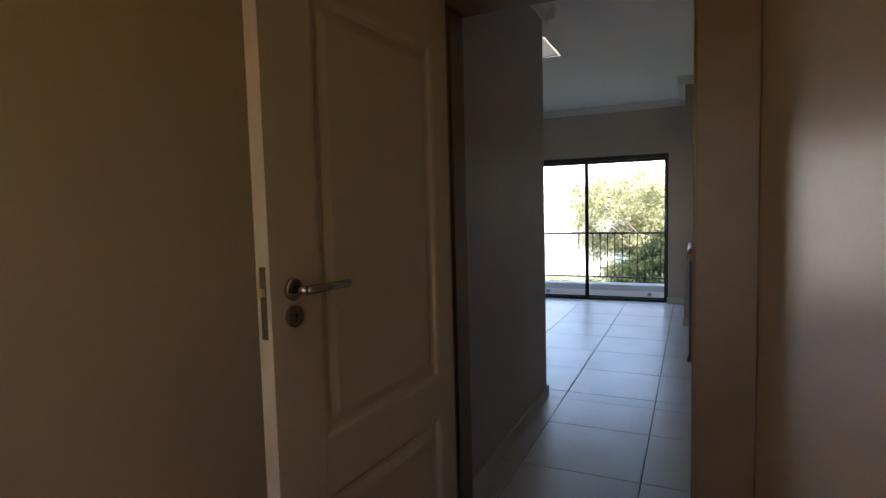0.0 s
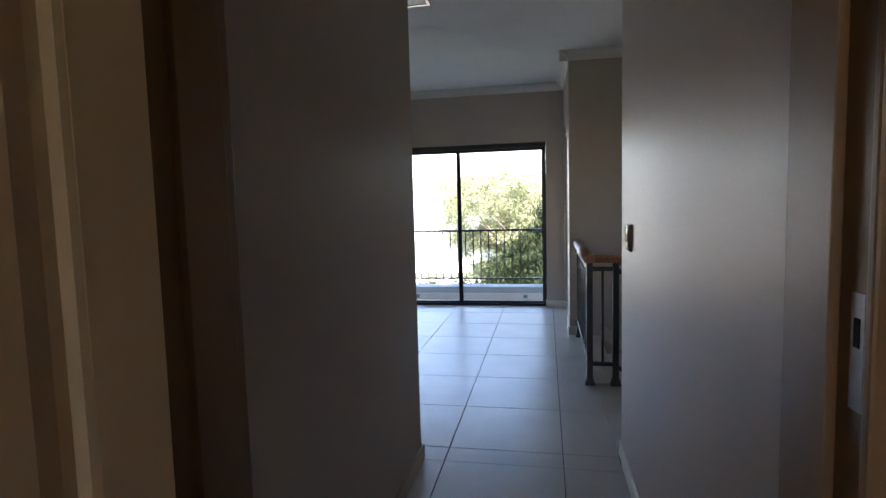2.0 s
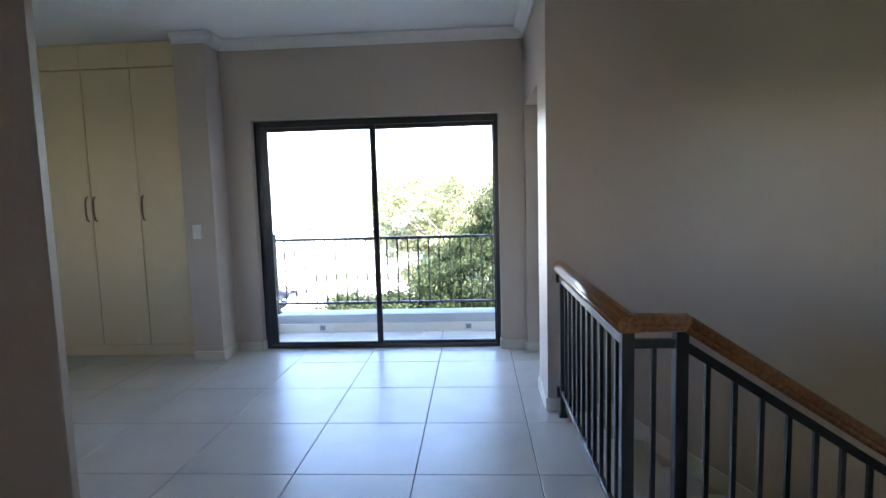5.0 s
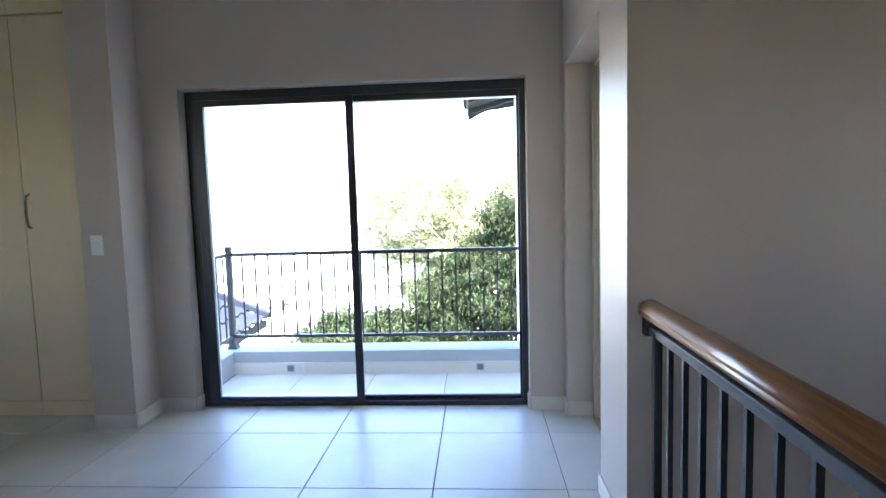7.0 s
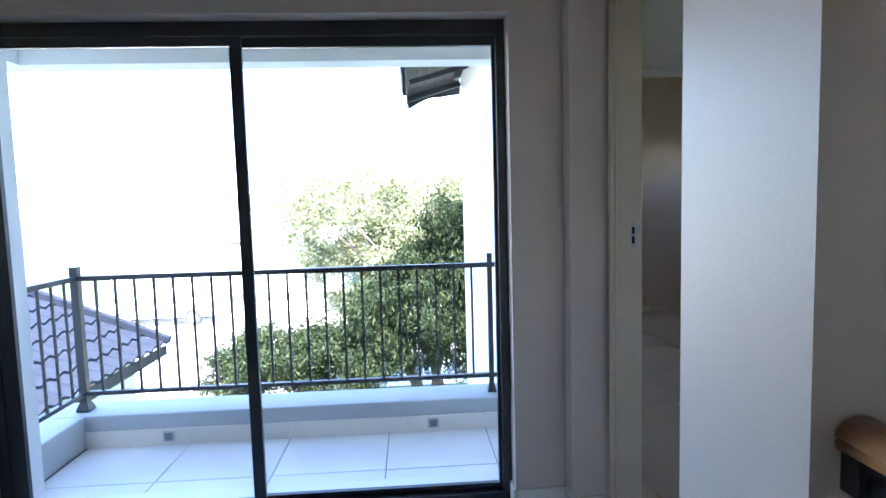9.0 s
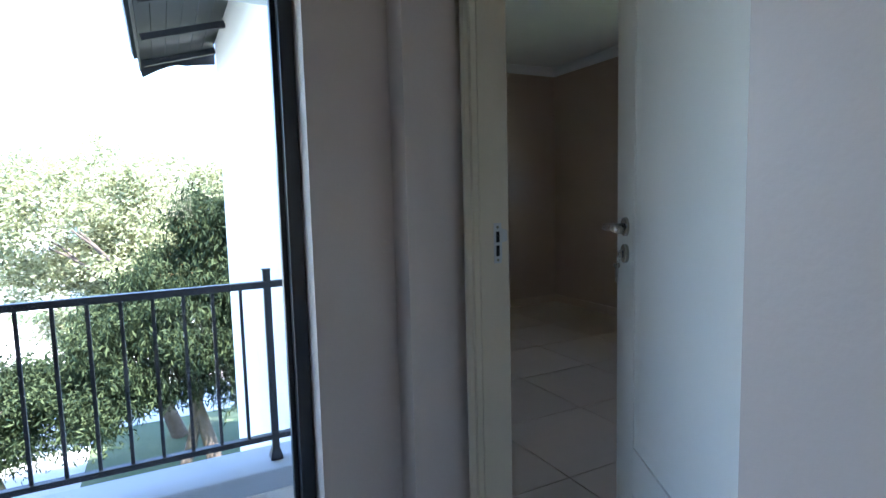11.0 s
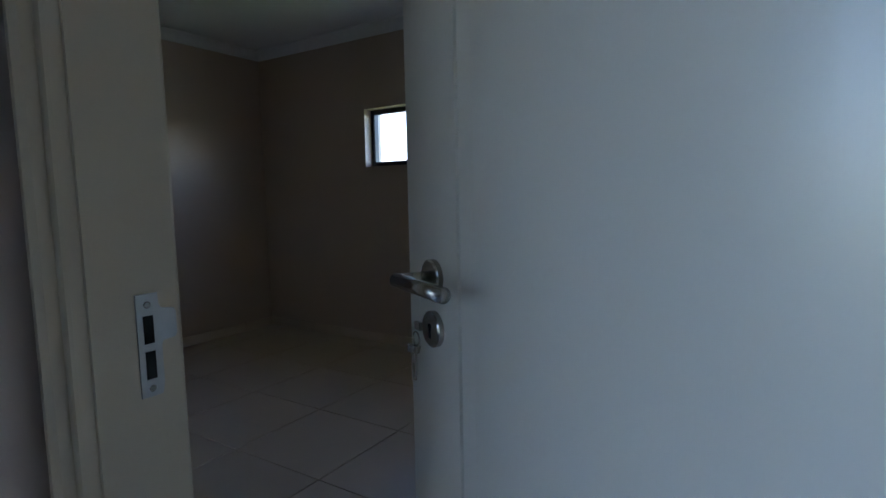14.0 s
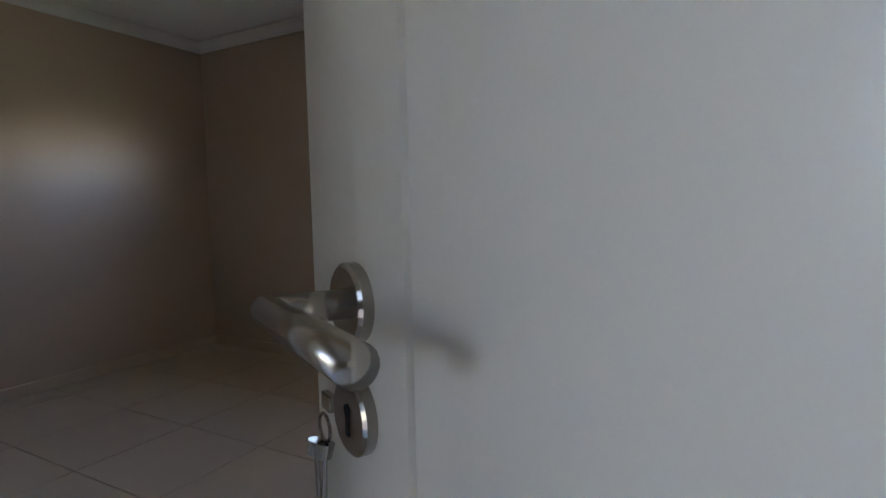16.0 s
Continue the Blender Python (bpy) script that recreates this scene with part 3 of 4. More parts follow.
def stairs():
    root = tagged(new("stairs"), "tiled stairs going down behind the railing", "stairs", kind="structure")
    for i in range(11):
        x = 1.03 + 0.27 * i
        z = -0.178 * (i + 1)
        box_part("step", (x, x + 0.29, -2.42, -1.032, z - 0.30, z), M_TILE, root, 0.004)
    box_part("top_step", (0.88, 1.03, -2.42, -1.032, -0.25, -0.004), M_TILE, root, 0.004)
    box_part("kerb", (0.83, 1.03, -2.46, -2.40, 0.0, 0.095), M_SKIRT, root, 0.003, "tiled kerb under the railing")
    bm = bmesh.new()
    bm_prism(bm, [(-0.006, -0.03), (0.006, -0.03), (0.006, 0.075), (-0.006, 0.075)], (1.03, -1.04, 0.02), (3.8, -1.04, -1.81))
    part("raking_skirting", bm, M_SKIRT, root, "raking tile skirting on the wall")
    return root


stairs()
structure("floor_stairwell", [(0.6, 4.5, -3.7, -1.0, -2.95, -2.9)], M_TILE, "tiled floor at the foot of the stairs", "floor")
structure("wall_under_landing", [(0.80, 0.878, -2.44, -1.03, -2.9, -0.251)], M_WALL, "taupe painted wall under the landing", "wall")


# ---------------------------------------------------------------- doors
def lever_set(parent, m, toward, drop=0.071):
    """Lever on a round rose with a round keyhole plate under it, on the face y = 0 of m, standing out to -y; toward: -1 or 1 along x."""
    mt = M_STEEL
    bm = bmesh.new()
    bm_cyl(bm, (0, 0, 0), (0, -0.007, 0), 0.025, 28)
    bm_cyl(bm, (0, -0.007, 0), (0, -0.009, 0), 0.025, 28, 0.0225)
    bm.transform(m)
    rose = part("rose", bm, mt, parent, "round brushed steel rose")
    bm = bmesh.new()
    bm_cyl(bm, (0, -0.008, 0), (0, -0.050, 0), 0.0095, 18)
    pts = [(0, -0.05, 0), (toward * 0.012, -0.056, 0), (toward * 0.125, -0.056, 0)]
    bm_cyl(bm, (-toward * 0.0095, -0.052, 0), pts[2], 0.0095, 18)
    bmesh.ops.create_uvsphere(bm, u_segments=14, v_segments=8, radius=0.0095, matrix=Matrix.Translation((-toward * 0.0, -0.052, 0)))
    bm.transform(m)
    part("lever", bm, mt, rose, "brushed steel lever", smooth=True)
    bm = bmesh.new()
    bm_cyl(bm, (0, 0, -drop), (0, -0.007, -drop), 0.025, 28)
    bm_cyl(bm, (0, -0.007, -drop), (0, -0.009, -drop), 0.025, 28, 0.0225)
    bm.transform(m)
    plate = part("keyhole_plate", bm, mt, parent, "round brushed steel keyhole plate")
    bm = bmesh.new()
    bm_cyl(bm, (0, -0.0088, 0.004 - drop), (0, -0.0096, 0.004 - drop), 0.0042, 14)
    bm_box(bm, -0.0022, 0.0022, -0.0096, -0.0088, -drop - 0.012, 0.004 - drop)
    bm.transform(m)
    part("keyhole", bm, M_HOLE, plate)
    return rose


def panel_leaf(name, width, height, parent, thick=0.040, sa=0.125, sb=0.150, sill=0.79, paint=None, relief=1.0):
    """Moulded two-panel leaf: x from 0 (hinge) to width, y from -thick/2 to thick/2; sunk fields with bevelled beads on both faces."""
    paint = paint or M_DOOR
    leaf = new(name)
    leaf.parent = parent
    z1, z2, z3, z4 = 0.22, sill - 0.125, sill, height - 0.165
    t = thick / 2
    box_part("stile", (0, sa, -t, t, 0.006, height), paint, leaf, 0.0015)
    box_part("stile", (width - sb, width, -t, t, 0.006, height), paint, leaf, 0.0015)
    for a, b in ((0.006, z1), (z2, z3), (z4, height)):
        box_part("rail", (sa, width - sb, -t, t, a, b), paint, leaf)
    for a, b in ((z1, z2), (z3, z4)):
        bm = bmesh.new()
        bm_box(bm, sa, width - sb, -t + 0.010, t - 0.010, a, b)
        for s in (-1, 1):
            steps = ((0.0, t - 0.0005), (0.010, t - 0.0015), (0.020, t - 0.0015 - 0.007 * relief), (0.034, t - 0.0015 - 0.008 * relief), (0.062, t - 0.003))
            if relief < 1:
                steps = ((0.0, t - 0.0005), (0.003, t - 0.0065), (0.0065, t - 0.0010), (0.034, t - 0.0010 - 0.008 * relief), (0.062, t - 0.0025))
            rings = []
            for inset, y in steps:
                rings.append([bm.verts.new((x, s * y, z)) for x, z in ((sa + inset, a + inset), (width - sb - inset, a + inset), (width - sb - inset, b - inset), (sa + inset, b - inset))])
            for r0, r1 in zip(rings, rings[1:]):
                for k in range(4):
                    bm.faces.new((r0[k], r0[(k + 1) % 4], r1[(k + 1) % 4], r1[k]))
            bm.faces.new(rings[-1])
        part("panel", bm, paint, leaf)
    return leaf


def hinge(parent, x, y, z):
    bm = bmesh.new()
    bm_cyl(bm, (x, y, z), (x, y, z + 0.09), 0.006, 10)
    return part("hinge", bm, M_STEEL, parent, "steel butt hinge")


def first_door():
    root = tagged(new("door_1"), "open cream panelled door in a brown wooden frame", "door", kind="structure")
    y0, y1 = HY - 0.185, HY + 0.012
    for a, b in ((0.002, 0.048), (0.832, 0.893)):
        box_part("jamb", (a, b, y0, y1, 0, 2.05), M_FRAME_WARM, root, 0.004)
    box_part("head", (0.002, 0.893, y0, y1, 2.051, 2.089), M_FRAME_WARM, root, 0.004)
    box_part("stop", (0.048, 0.060, y0 + 0.055, y1 - 0.04, 0, 2.05), M_FRAME_WARM, root, 0.002)
    box_part("stop", (0.820, 0.832, y0 + 0.055, y1 - 0.04, 0, 2.05), M_FRAME_WARM, root, 0.002)
    for a, b in ((0.826, 0.983), (-0.055, 0.038)):
        box_part("architrave", (a, b, y0 - 0.015, y0 - 0.001, 0, 2.15), M_FRAME_WARM, root, 0.004)
    box_part("architrave", (-0.055, 0.983, y0 - 0.015, y0 - 0.001, 2.152, 2.24), M_FRAME_WARM, root, 0.004)
    W = 0.808
    leaf = panel_leaf("leaf", W, 2.04, root, sa=0.10, sill=0.80, paint=M_DOOR_WARM)
    leaf.matrix_world = pose(0.054, HY - 0.20, 0, 0, 0, 265.6)
    lever_set(leaf, pose(W - 0.064, 0.020, 1.188, 0, 0, 180), 1, 0.060)
    box_part("lock_face", (W - 0.0005, W + 0.0015, -0.009, 0.009, 1.087, 1.243), M_STEEL, leaf, 0.0005, "steel lock face plate")
    box_part("latch", (W, W + 0.010, -0.006, 0.006, 1.180, 1.198), M_BRASS, leaf, 0.002, "brass latch bolt")
    for z in (0.25, 1.0, 1.75):
        hinge(root, 0.052, HY - 0.196, z)
    plate = box_part("strike_plate", (0.8304, 0.8316, HY - 0.178, HY - 0.154, 1.10, 1.22), M_ZINC, root, label="zinc strike plate")
    box_part("strike_hole", (0.8296, 0.8302, HY - 0.172, HY - 0.161, 1.165, 1.195), M_HOLE, plate)
    return root


first_door()


def bedroom_door(angle):
    root = tagged(new("door_2"), "half-open cream panelled bedroom door with keys at the lock", "door", kind="structure")
    x0, x1 = 0.905, 1.012
    ya, yb = -0.613, 0.253          # outer faces of the frame
    ia, ib = -0.555, 0.207          # inner faces
    box_part("jamb", (x0, x1, ya, ia, 0, 2.03), M_FRAME, root, 0.004)
    box_part("jamb", (x0, x1, ib, yb, 0, 2.03), M_FRAME, root, 0.004)
    box_part("head", (x0, x1, ya, yb, 2.031, 2.058), M_FRAME, root, 0.003)
    # moulded bead on the landing side of the jambs
    for y, s in ((ib, 1), (ia, -1)):
        bm = bmesh.new()
        bm_prism(bm, [(-0.007, -0.0), (0.007, 0.0), (0.007, 0.012), (0.003, 0.018), (-0.003, 0.018), (-0.007, 0.012)], (x0 + 0.001, y + s * 0.018, 0.001), (x0 + 0.001, y + s * 0.018, 2.03), up=(-1, 0, 0))
        part("bead", bm, M_FRAME, root)
        bm = bmesh.new()
        bm_prism(bm, [(-0.006, -0.0), (0.006, 0.0), (0.006, 0.005), (-0.006, 0.005)], (x0 + 0.022, y, 0.001), (x0 + 0.022, y, 2.03), up=(0, -s, 0))
        part("bead", bm, M_FRAME, root)
    W = 0.772
    leaf = panel_leaf("leaf", W, 2.02, root, sa=0.10, sb=0.137, sill=0.60, relief=0.3)
    leaf.matrix_world = pose(0.985, -0.548, 0, 0, 0, 90 - angle)
    lever_set(leaf, pose(W - 0.076, 0.020, 1.180, 0, 0, 180), 1)
    lever_set(leaf, pose(W - 0.076, -0.020, 1.180, 0, 0, 0), -1)
    box_part("lock_face", (W - 0.0005, W + 0.0015, -0.011, 0.011, 1.06, 1.22), M_STEEL, leaf, 0.0005)
    # two small keys on a ring beside the keyhole
    bm = bmesh.new()
    ring = Vector((W - 0.030, 0.027, 1.086))
    pts = [ring + Vector((0.010 * math.cos(k * math.pi / 8), 0, 0.010 * math.sin(k * math.pi / 8))) for k in range(16)]
    for k in range(16):
        bm_cyl(bm, pts[k], pts[(k + 1) % 16], 0.0012, 6)
    ring_ob = part("key_ring", bm, M_STEEL, leaf, "small steel key ring")
    for dx, lean in ((-0.002, 0.004), (0.006, -0.003)):
        bm = bmesh.new()
        top = ring + Vector((dx, 0.0015 + dx * 0.3, -0.010))
        bm_cyl(bm, top, top + Vector((0, 0.002, -0.010)), 0.007, 12, 0.006)
        bm_cyl(bm, top + Vector((0, 0.001, -0.008)), top + Vector((lean, 0.001, -0.052)), 0.0022, 8)
        part("key", bm, M_STEEL, ring_ob)
    bm = bmesh.new()
    bm_box(bm, W - 0.038, W - 0.022, 0.0205, 0.026, 1.098, 1.110, 0.001)
    part("key_bow", bm, M_STEEL, ring_ob)
    z0, z1 = 1.096, 1.200
    xs = 0.975
    bm = bmesh.new()
    lip = [(-0.011, z0), (0.010, z0), (0.011, z0 + 0.003), (0.0125, z0 + 0.012), (0.0125, z0 + 0.050), (0.014, z0 + 0.054), (0.026, z0 + 0.056), (0.028, z0 + 0.060), (0.028, z0 + 0.082), (0.026, z0 + 0.086), (0.014, z0 + 0.088), (0.0115, z0 + 0.092), (0.011, z1), (-0.011, z1)]
    bend = [0.0022 + max(0.0, dx - 0.012) * 0.12 for dx, z in lip]
    rings = [[bm.verts.new((xs + dx, ib - k * d - (1 - k) * 0.0002, z)) for (dx, z), d in zip(lip, bend)] for k in (0, 1)]
    for i in range(len(lip)):
        k = (i + 1) % len(lip)
        bm.faces.new((rings[0][i], rings[0][k], rings[1][k], rings[1][i]))
    bm.faces.new(rings[0])
    bm.faces.new(rings[1])
    strike = part("strike_plate", bm, M_ZINC, root, "zinc strike plate with a lip")
    for a, b in ((1.150, 1.178), (1.108 + 0.006, 1.142)):
        box_part("strike_hole", (xs - 0.005, xs + 0.005, ib - 0.0028, ib - 0.0021, a, b), M_HOLE, strike)
    for z in (1.189, 1.104):
        bm = bmesh.new()
        bm_cyl(bm, (xs, ib - 0.0020, z), (xs, ib - 0.0032, z), 0.0038, 12, 0.0028)
        part("screw", bm, M_STEEL, strike)
    return root


bedroom_door(28)


# ---------------------------------------------------------------- bedroom window
def strip_window():
    root = tagged(new("window_2"), "dark aluminium strip window with three panes", "window", kind="structure")
    x0, x1 = WX + 0.085, WX + 0.135
    ya, yb, za, zb = 0.747, 2.793, 1.542, 2.026
    w = 0.04
    box_part("window_frame", (x0, x1, ya, ya + w, za, zb), M_BLACK, root, 0.002)
    box_part("window_frame", (x0, x1, yb - w, yb, za, zb), M_BLACK, root, 0.002)
    box_part("window_frame", (x0, x1, ya + w, yb - w, za, za + w), M_BLACK, root, 0.002)
    box_part("window_frame", (x0, x1, ya + w, yb - w, zb - w, zb), M_BLACK, root, 0.002)
    m1, m2 = 1.235, 2.255
    for m in (m1, m2):
        box_part("mullion", (x0, x1, m - 0.04, m + 0.04, za + w, zb - w), M_BLACK, root, 0.002)
    for a, b in ((ya + w, m1 - 0.04), (m1 + 0.04, m2 - 0.04), (m2 + 0.04, yb - w)):
        g = box_part("pane", (x0 + 0.02, x0 + 0.026, a, b, za + w, zb - w), M_FROST, root)
        g.visible_shadow = False
    return root


strip_window()


# ---------------------------------------------------------------- wall fittings
def socket(m):
    root = thing("wall_socket", m, "white double wall socket low on the taupe wall", "socket")
    box_part("plate", (-0.065, 0.065, -0.012, 0, -0.056, 0.056), M_PLASTIC, root, 0.004)
    for cx in (-0.03, 0.03):
        for dx, dz in ((0, 0.016), (-0.011, -0.010), (0.011, -0.010)):
            bm = bmesh.new()
            bm_cyl(bm, (cx + dx, -0.0122, dz), (cx + dx, -0.0130, dz), 0.0045, 10)
            part("pin_hole", bm, M_HOLE, root)
    return root


socket(pose(WX, 2.14, 0.277, 0, 0, -90))


def switch_plate(m, label, w=0.075, h=0.118):
    root = thing("light_switch", m, label, "light switch")
    box_part("plate", (-w / 2, w / 2, -0.010, 0, -h / 2, h / 2), M_PLASTIC, root, 0.004)
    box_part("rocker", (-0.012, 0.012, -0.015, -0.0095, -0.022, 0.022), M_PLASTIC, root, 0.002)
    return root


def switch_cover(m):
    """Raised metal switch box with a sloped top face, a chrome rim and a small rocker."""
    root = thing("light_switch", m, "raised silver-grey light switch on the corridor wall", "light switch")
    bm = bmesh.new()
    lo = [bm.verts.new((x, 0, z)) for x, z in ((-0.041, -0.062), (0.041, -0.062), (0.041, 0.062), (-0.041, 0.062))]
    hi = [bm.verts.new((x, -0.020, z)) for x, z in ((-0.035, -0.055), (0.035, -0.055), (0.035, 0.055), (-0.035, 0.055))]
    for k in range(4):
        bm.faces.new((lo[k], lo[(k + 1) % 4], hi[(k + 1) % 4], hi[k]))
    bm.faces.new(lo)
    bm.faces.new(hi)
    bmesh.ops.bevel(bm, geom=list(bm.edges), offset=0.003, segments=2, affect="EDGES")
    part("cover", bm, M_CHROME, root)
    box_part("rocker", (-0.012, 0.012, -0.026, -0.0195, -0.016, 0.016), M_STEEL, root, 0.002)
    box_part("rim", (-0.030, 0.030, -0.0225, -0.0195, 0.026, 0.032), M_STEEL, root, 0.001)
    return root


switch_cover(pose(RX, -3.88, 1.145, 0, 0, -90))
switch_plate(pose(-1.99, 0.08, 1.10), "white light switch on the taupe pier", 0.075, 0.12)


# ---------------------------------------------------------------- built-in cupboards
def cupboard_unit(x0, x1, side):
    root = thing("built_in_cupboard", pose((x0 + x1) / 2, 0.262, 0), "tall cream built-in cupboard with a bow handle", "cupboard", "cupboards on the landing")
    w = (x1 - x0) / 2
    box_part("body", (-w, w, 0.02, 0.078, 0.0, CEIL - 0.002), M_CUPB, root)
    box_part("plinth", (-w, w, 0.006, 0.0195, 0.0005, 0.095), M_CUPB, root, 0.001)
    box_part("door", (-w + 0.002, w - 0.002, 0.0, 0.019, 0.10, 2.485), M_CUPB, root, 0.002)
    box_part("top_panel", (-w, w, -0.010, 0.019, 2.495, CEIL - 0.002), M_CUPB, root, 0.002)
    bm = bmesh.new()
    x = side * (w - 0.035)
    pts = [(x, 0.001, 1.205), (x, -0.022, 1.218), (x, -0.030, 1.27), (x, -0.030, 1.35), (x, -0.022, 1.402), (x, 0.001, 1.415)]
    for p, q in zip(pts, pts[1:]):
        bm_cyl(bm, p, q, 0.0075, 10)
    part("handle", bm, M_STEEL, root, "dark steel bow handle", smooth=True)
    return root


cupboard_unit(-2.58, -2.092, -1)
cupboard_unit(-3.015, -2.582, -1)
cupboard_unit(-3.45, -3.017, 1)
cupboard_unit(-3.885, -3.452, -1)
structure("cupboard_filler", [(-4.2, -3.887, 0.264, FY0 - 0.002, 0, CEIL)], M_CUPB, "cream filler panel beside the cupboards", "panel")


# ---------------------------------------------------------------- balcony
BF = -0.115
structure("balcony_floor", [(-2.15, PX + 0.018, FY1 + 0.032, 1.72, -0.40, BF - 0.006)], M_GROUT, "grouted tiled balcony slab", "balcony floor")
structure("balcony_sill", [(SX0 + 0.003, SX1 - 0.003, 0.482, FY1 + 0.032, -0.2, -0.004)], M_TILE, "tiled sill under the sliding door", "sill")


def kerb(name, a, b):
    """Low parapet with a rounded top; tiled skirting on its inner face."""
    bm = bmesh.new()
    bm_box(bm, *a, *b, BF - 0.005, 0.080, 0.012)
    return tagged(part(name, bm, M_KERB), "low plastered balcony kerb, painted white", "kerb", kind="structure")


kerb("balcony_kerb_front", (-2.15, PX + 0.016), (1.45, 1.72))
kerb("balcony_kerb_left", (-2.15, -1.86), (FY1 + 0.034, 1.449))
balc_skirt = skirting("skirting_balcony", (-1.86, 1.45), (PX, 1.45), (0, -1), start=0.0, h=0.10)
balc_skirt.location.z = BF


def outlet(x):
    """Drain spout through the kerb: a square sleeve with a dark mouth."""
    root = thing("drain_outlet", pose(x, 1.437, BF + 0.055), "small square grey drain outlet in the balcony kerb", "drain")
    box_part("rim", (-0.035, 0.035, -0.006, 0.0, -0.032, 0.032), M_ZINC, root, 0.002)
    box_part("mouth", (-0.024, 0.024, -0.008, -0.0062, -0.022, 0.022), M_DRAIN, root)
    return root


outlet(-1.37)
outlet(0.224)


def balcony_railing():
    root = thing("balcony_railing", Matrix(), "black painted steel balcony railing with square bars", "railing")
    y, xl, xr = 1.555, -1.91, 0.61
    zt, zb = 0.90, 0.19
    post(root, xl, y, 0.083, 0.965, 0.045, 0.006)
    post(root, xr, y, 0.083, 0.965, 0.032, 0.006)
    rail_bar("top_rail", (xl, y, zt), (PX + 0.02, y, zt), 0.04, 0.03, M_IRON, root)
    rail_bar("bottom_rail", (xl, y, zb), (PX + 0.02, y, zb), 0.035, 0.025, M_IRON, root)
    rail_bar("top_rail", (xl, y, zt), (xl, FY1 + 0.03, zt), 0.04, 0.03, M_IRON, root)
    rail_bar("bottom_rail", (xl, y, zb), (xl, FY1 + 0.03, zb), 0.035, 0.025, M_IRON, root)
    for z in (zt, zb):
        bm = bmesh.new()
        bm_cyl(bm, (PX + 0.02, y, z), (PX + 0.008, y, z), 0.03, 16)
        part("wall_flange", bm, M_IRON, root)
    n = 22
    for i in range(1, n):
        x = xl + (xr - xl) * i / n
        bm = bmesh.new()
        bm_box(bm, x - 0.007, x + 0.007, y - 0.007, y + 0.007, zb, zt)
        part("bar", bm, M_IRON, root)
    for i in range(1, 8):
        yy = y - 0.115 * i
        bm = bmesh.new()
        bm_box(bm, xl - 0.006, xl + 0.006, yy - 0.006, yy + 0.006, zb, zt)
        part("bar", bm, M_IRON, root)
    return root


balcony_railing()


def ceiling_panel():
    root = thing("ceiling_light", pose(-0.545, -2.88, CEIL), "square unlit ceiling light panel with a pale metal rim", "ceiling light")
    for a in (((-0.3, 0.3, -0.3, -0.28)), ((-0.3, 0.3, 0.28, 0.3)), ((-0.3, -0.28, -0.28, 0.28)), ((0.28, 0.3, -0.28, 0.28))):
        box_part("rim", (*a, -0.016, -0.001), M_STEEL, root, 0.002)
    box_part("diffuser", (-0.28, 0.28, -0.28, 0.28, -0.010, -0.001), M_LAMPGLASS, root)
    return root


ceiling_panel()

# ---------------------------------------------------------------- outdoors
GROUND = -3.1
bm = bmesh.new()
bmesh.ops.create_grid(bm, x_segments=40, y_segments=40, size=400, matrix=Matrix.Translation((0, 200, GROUND)))
tagged(part("ground", bm, M_LAWN), "dry lawn with worn bare patches", "ground", kind="structure")


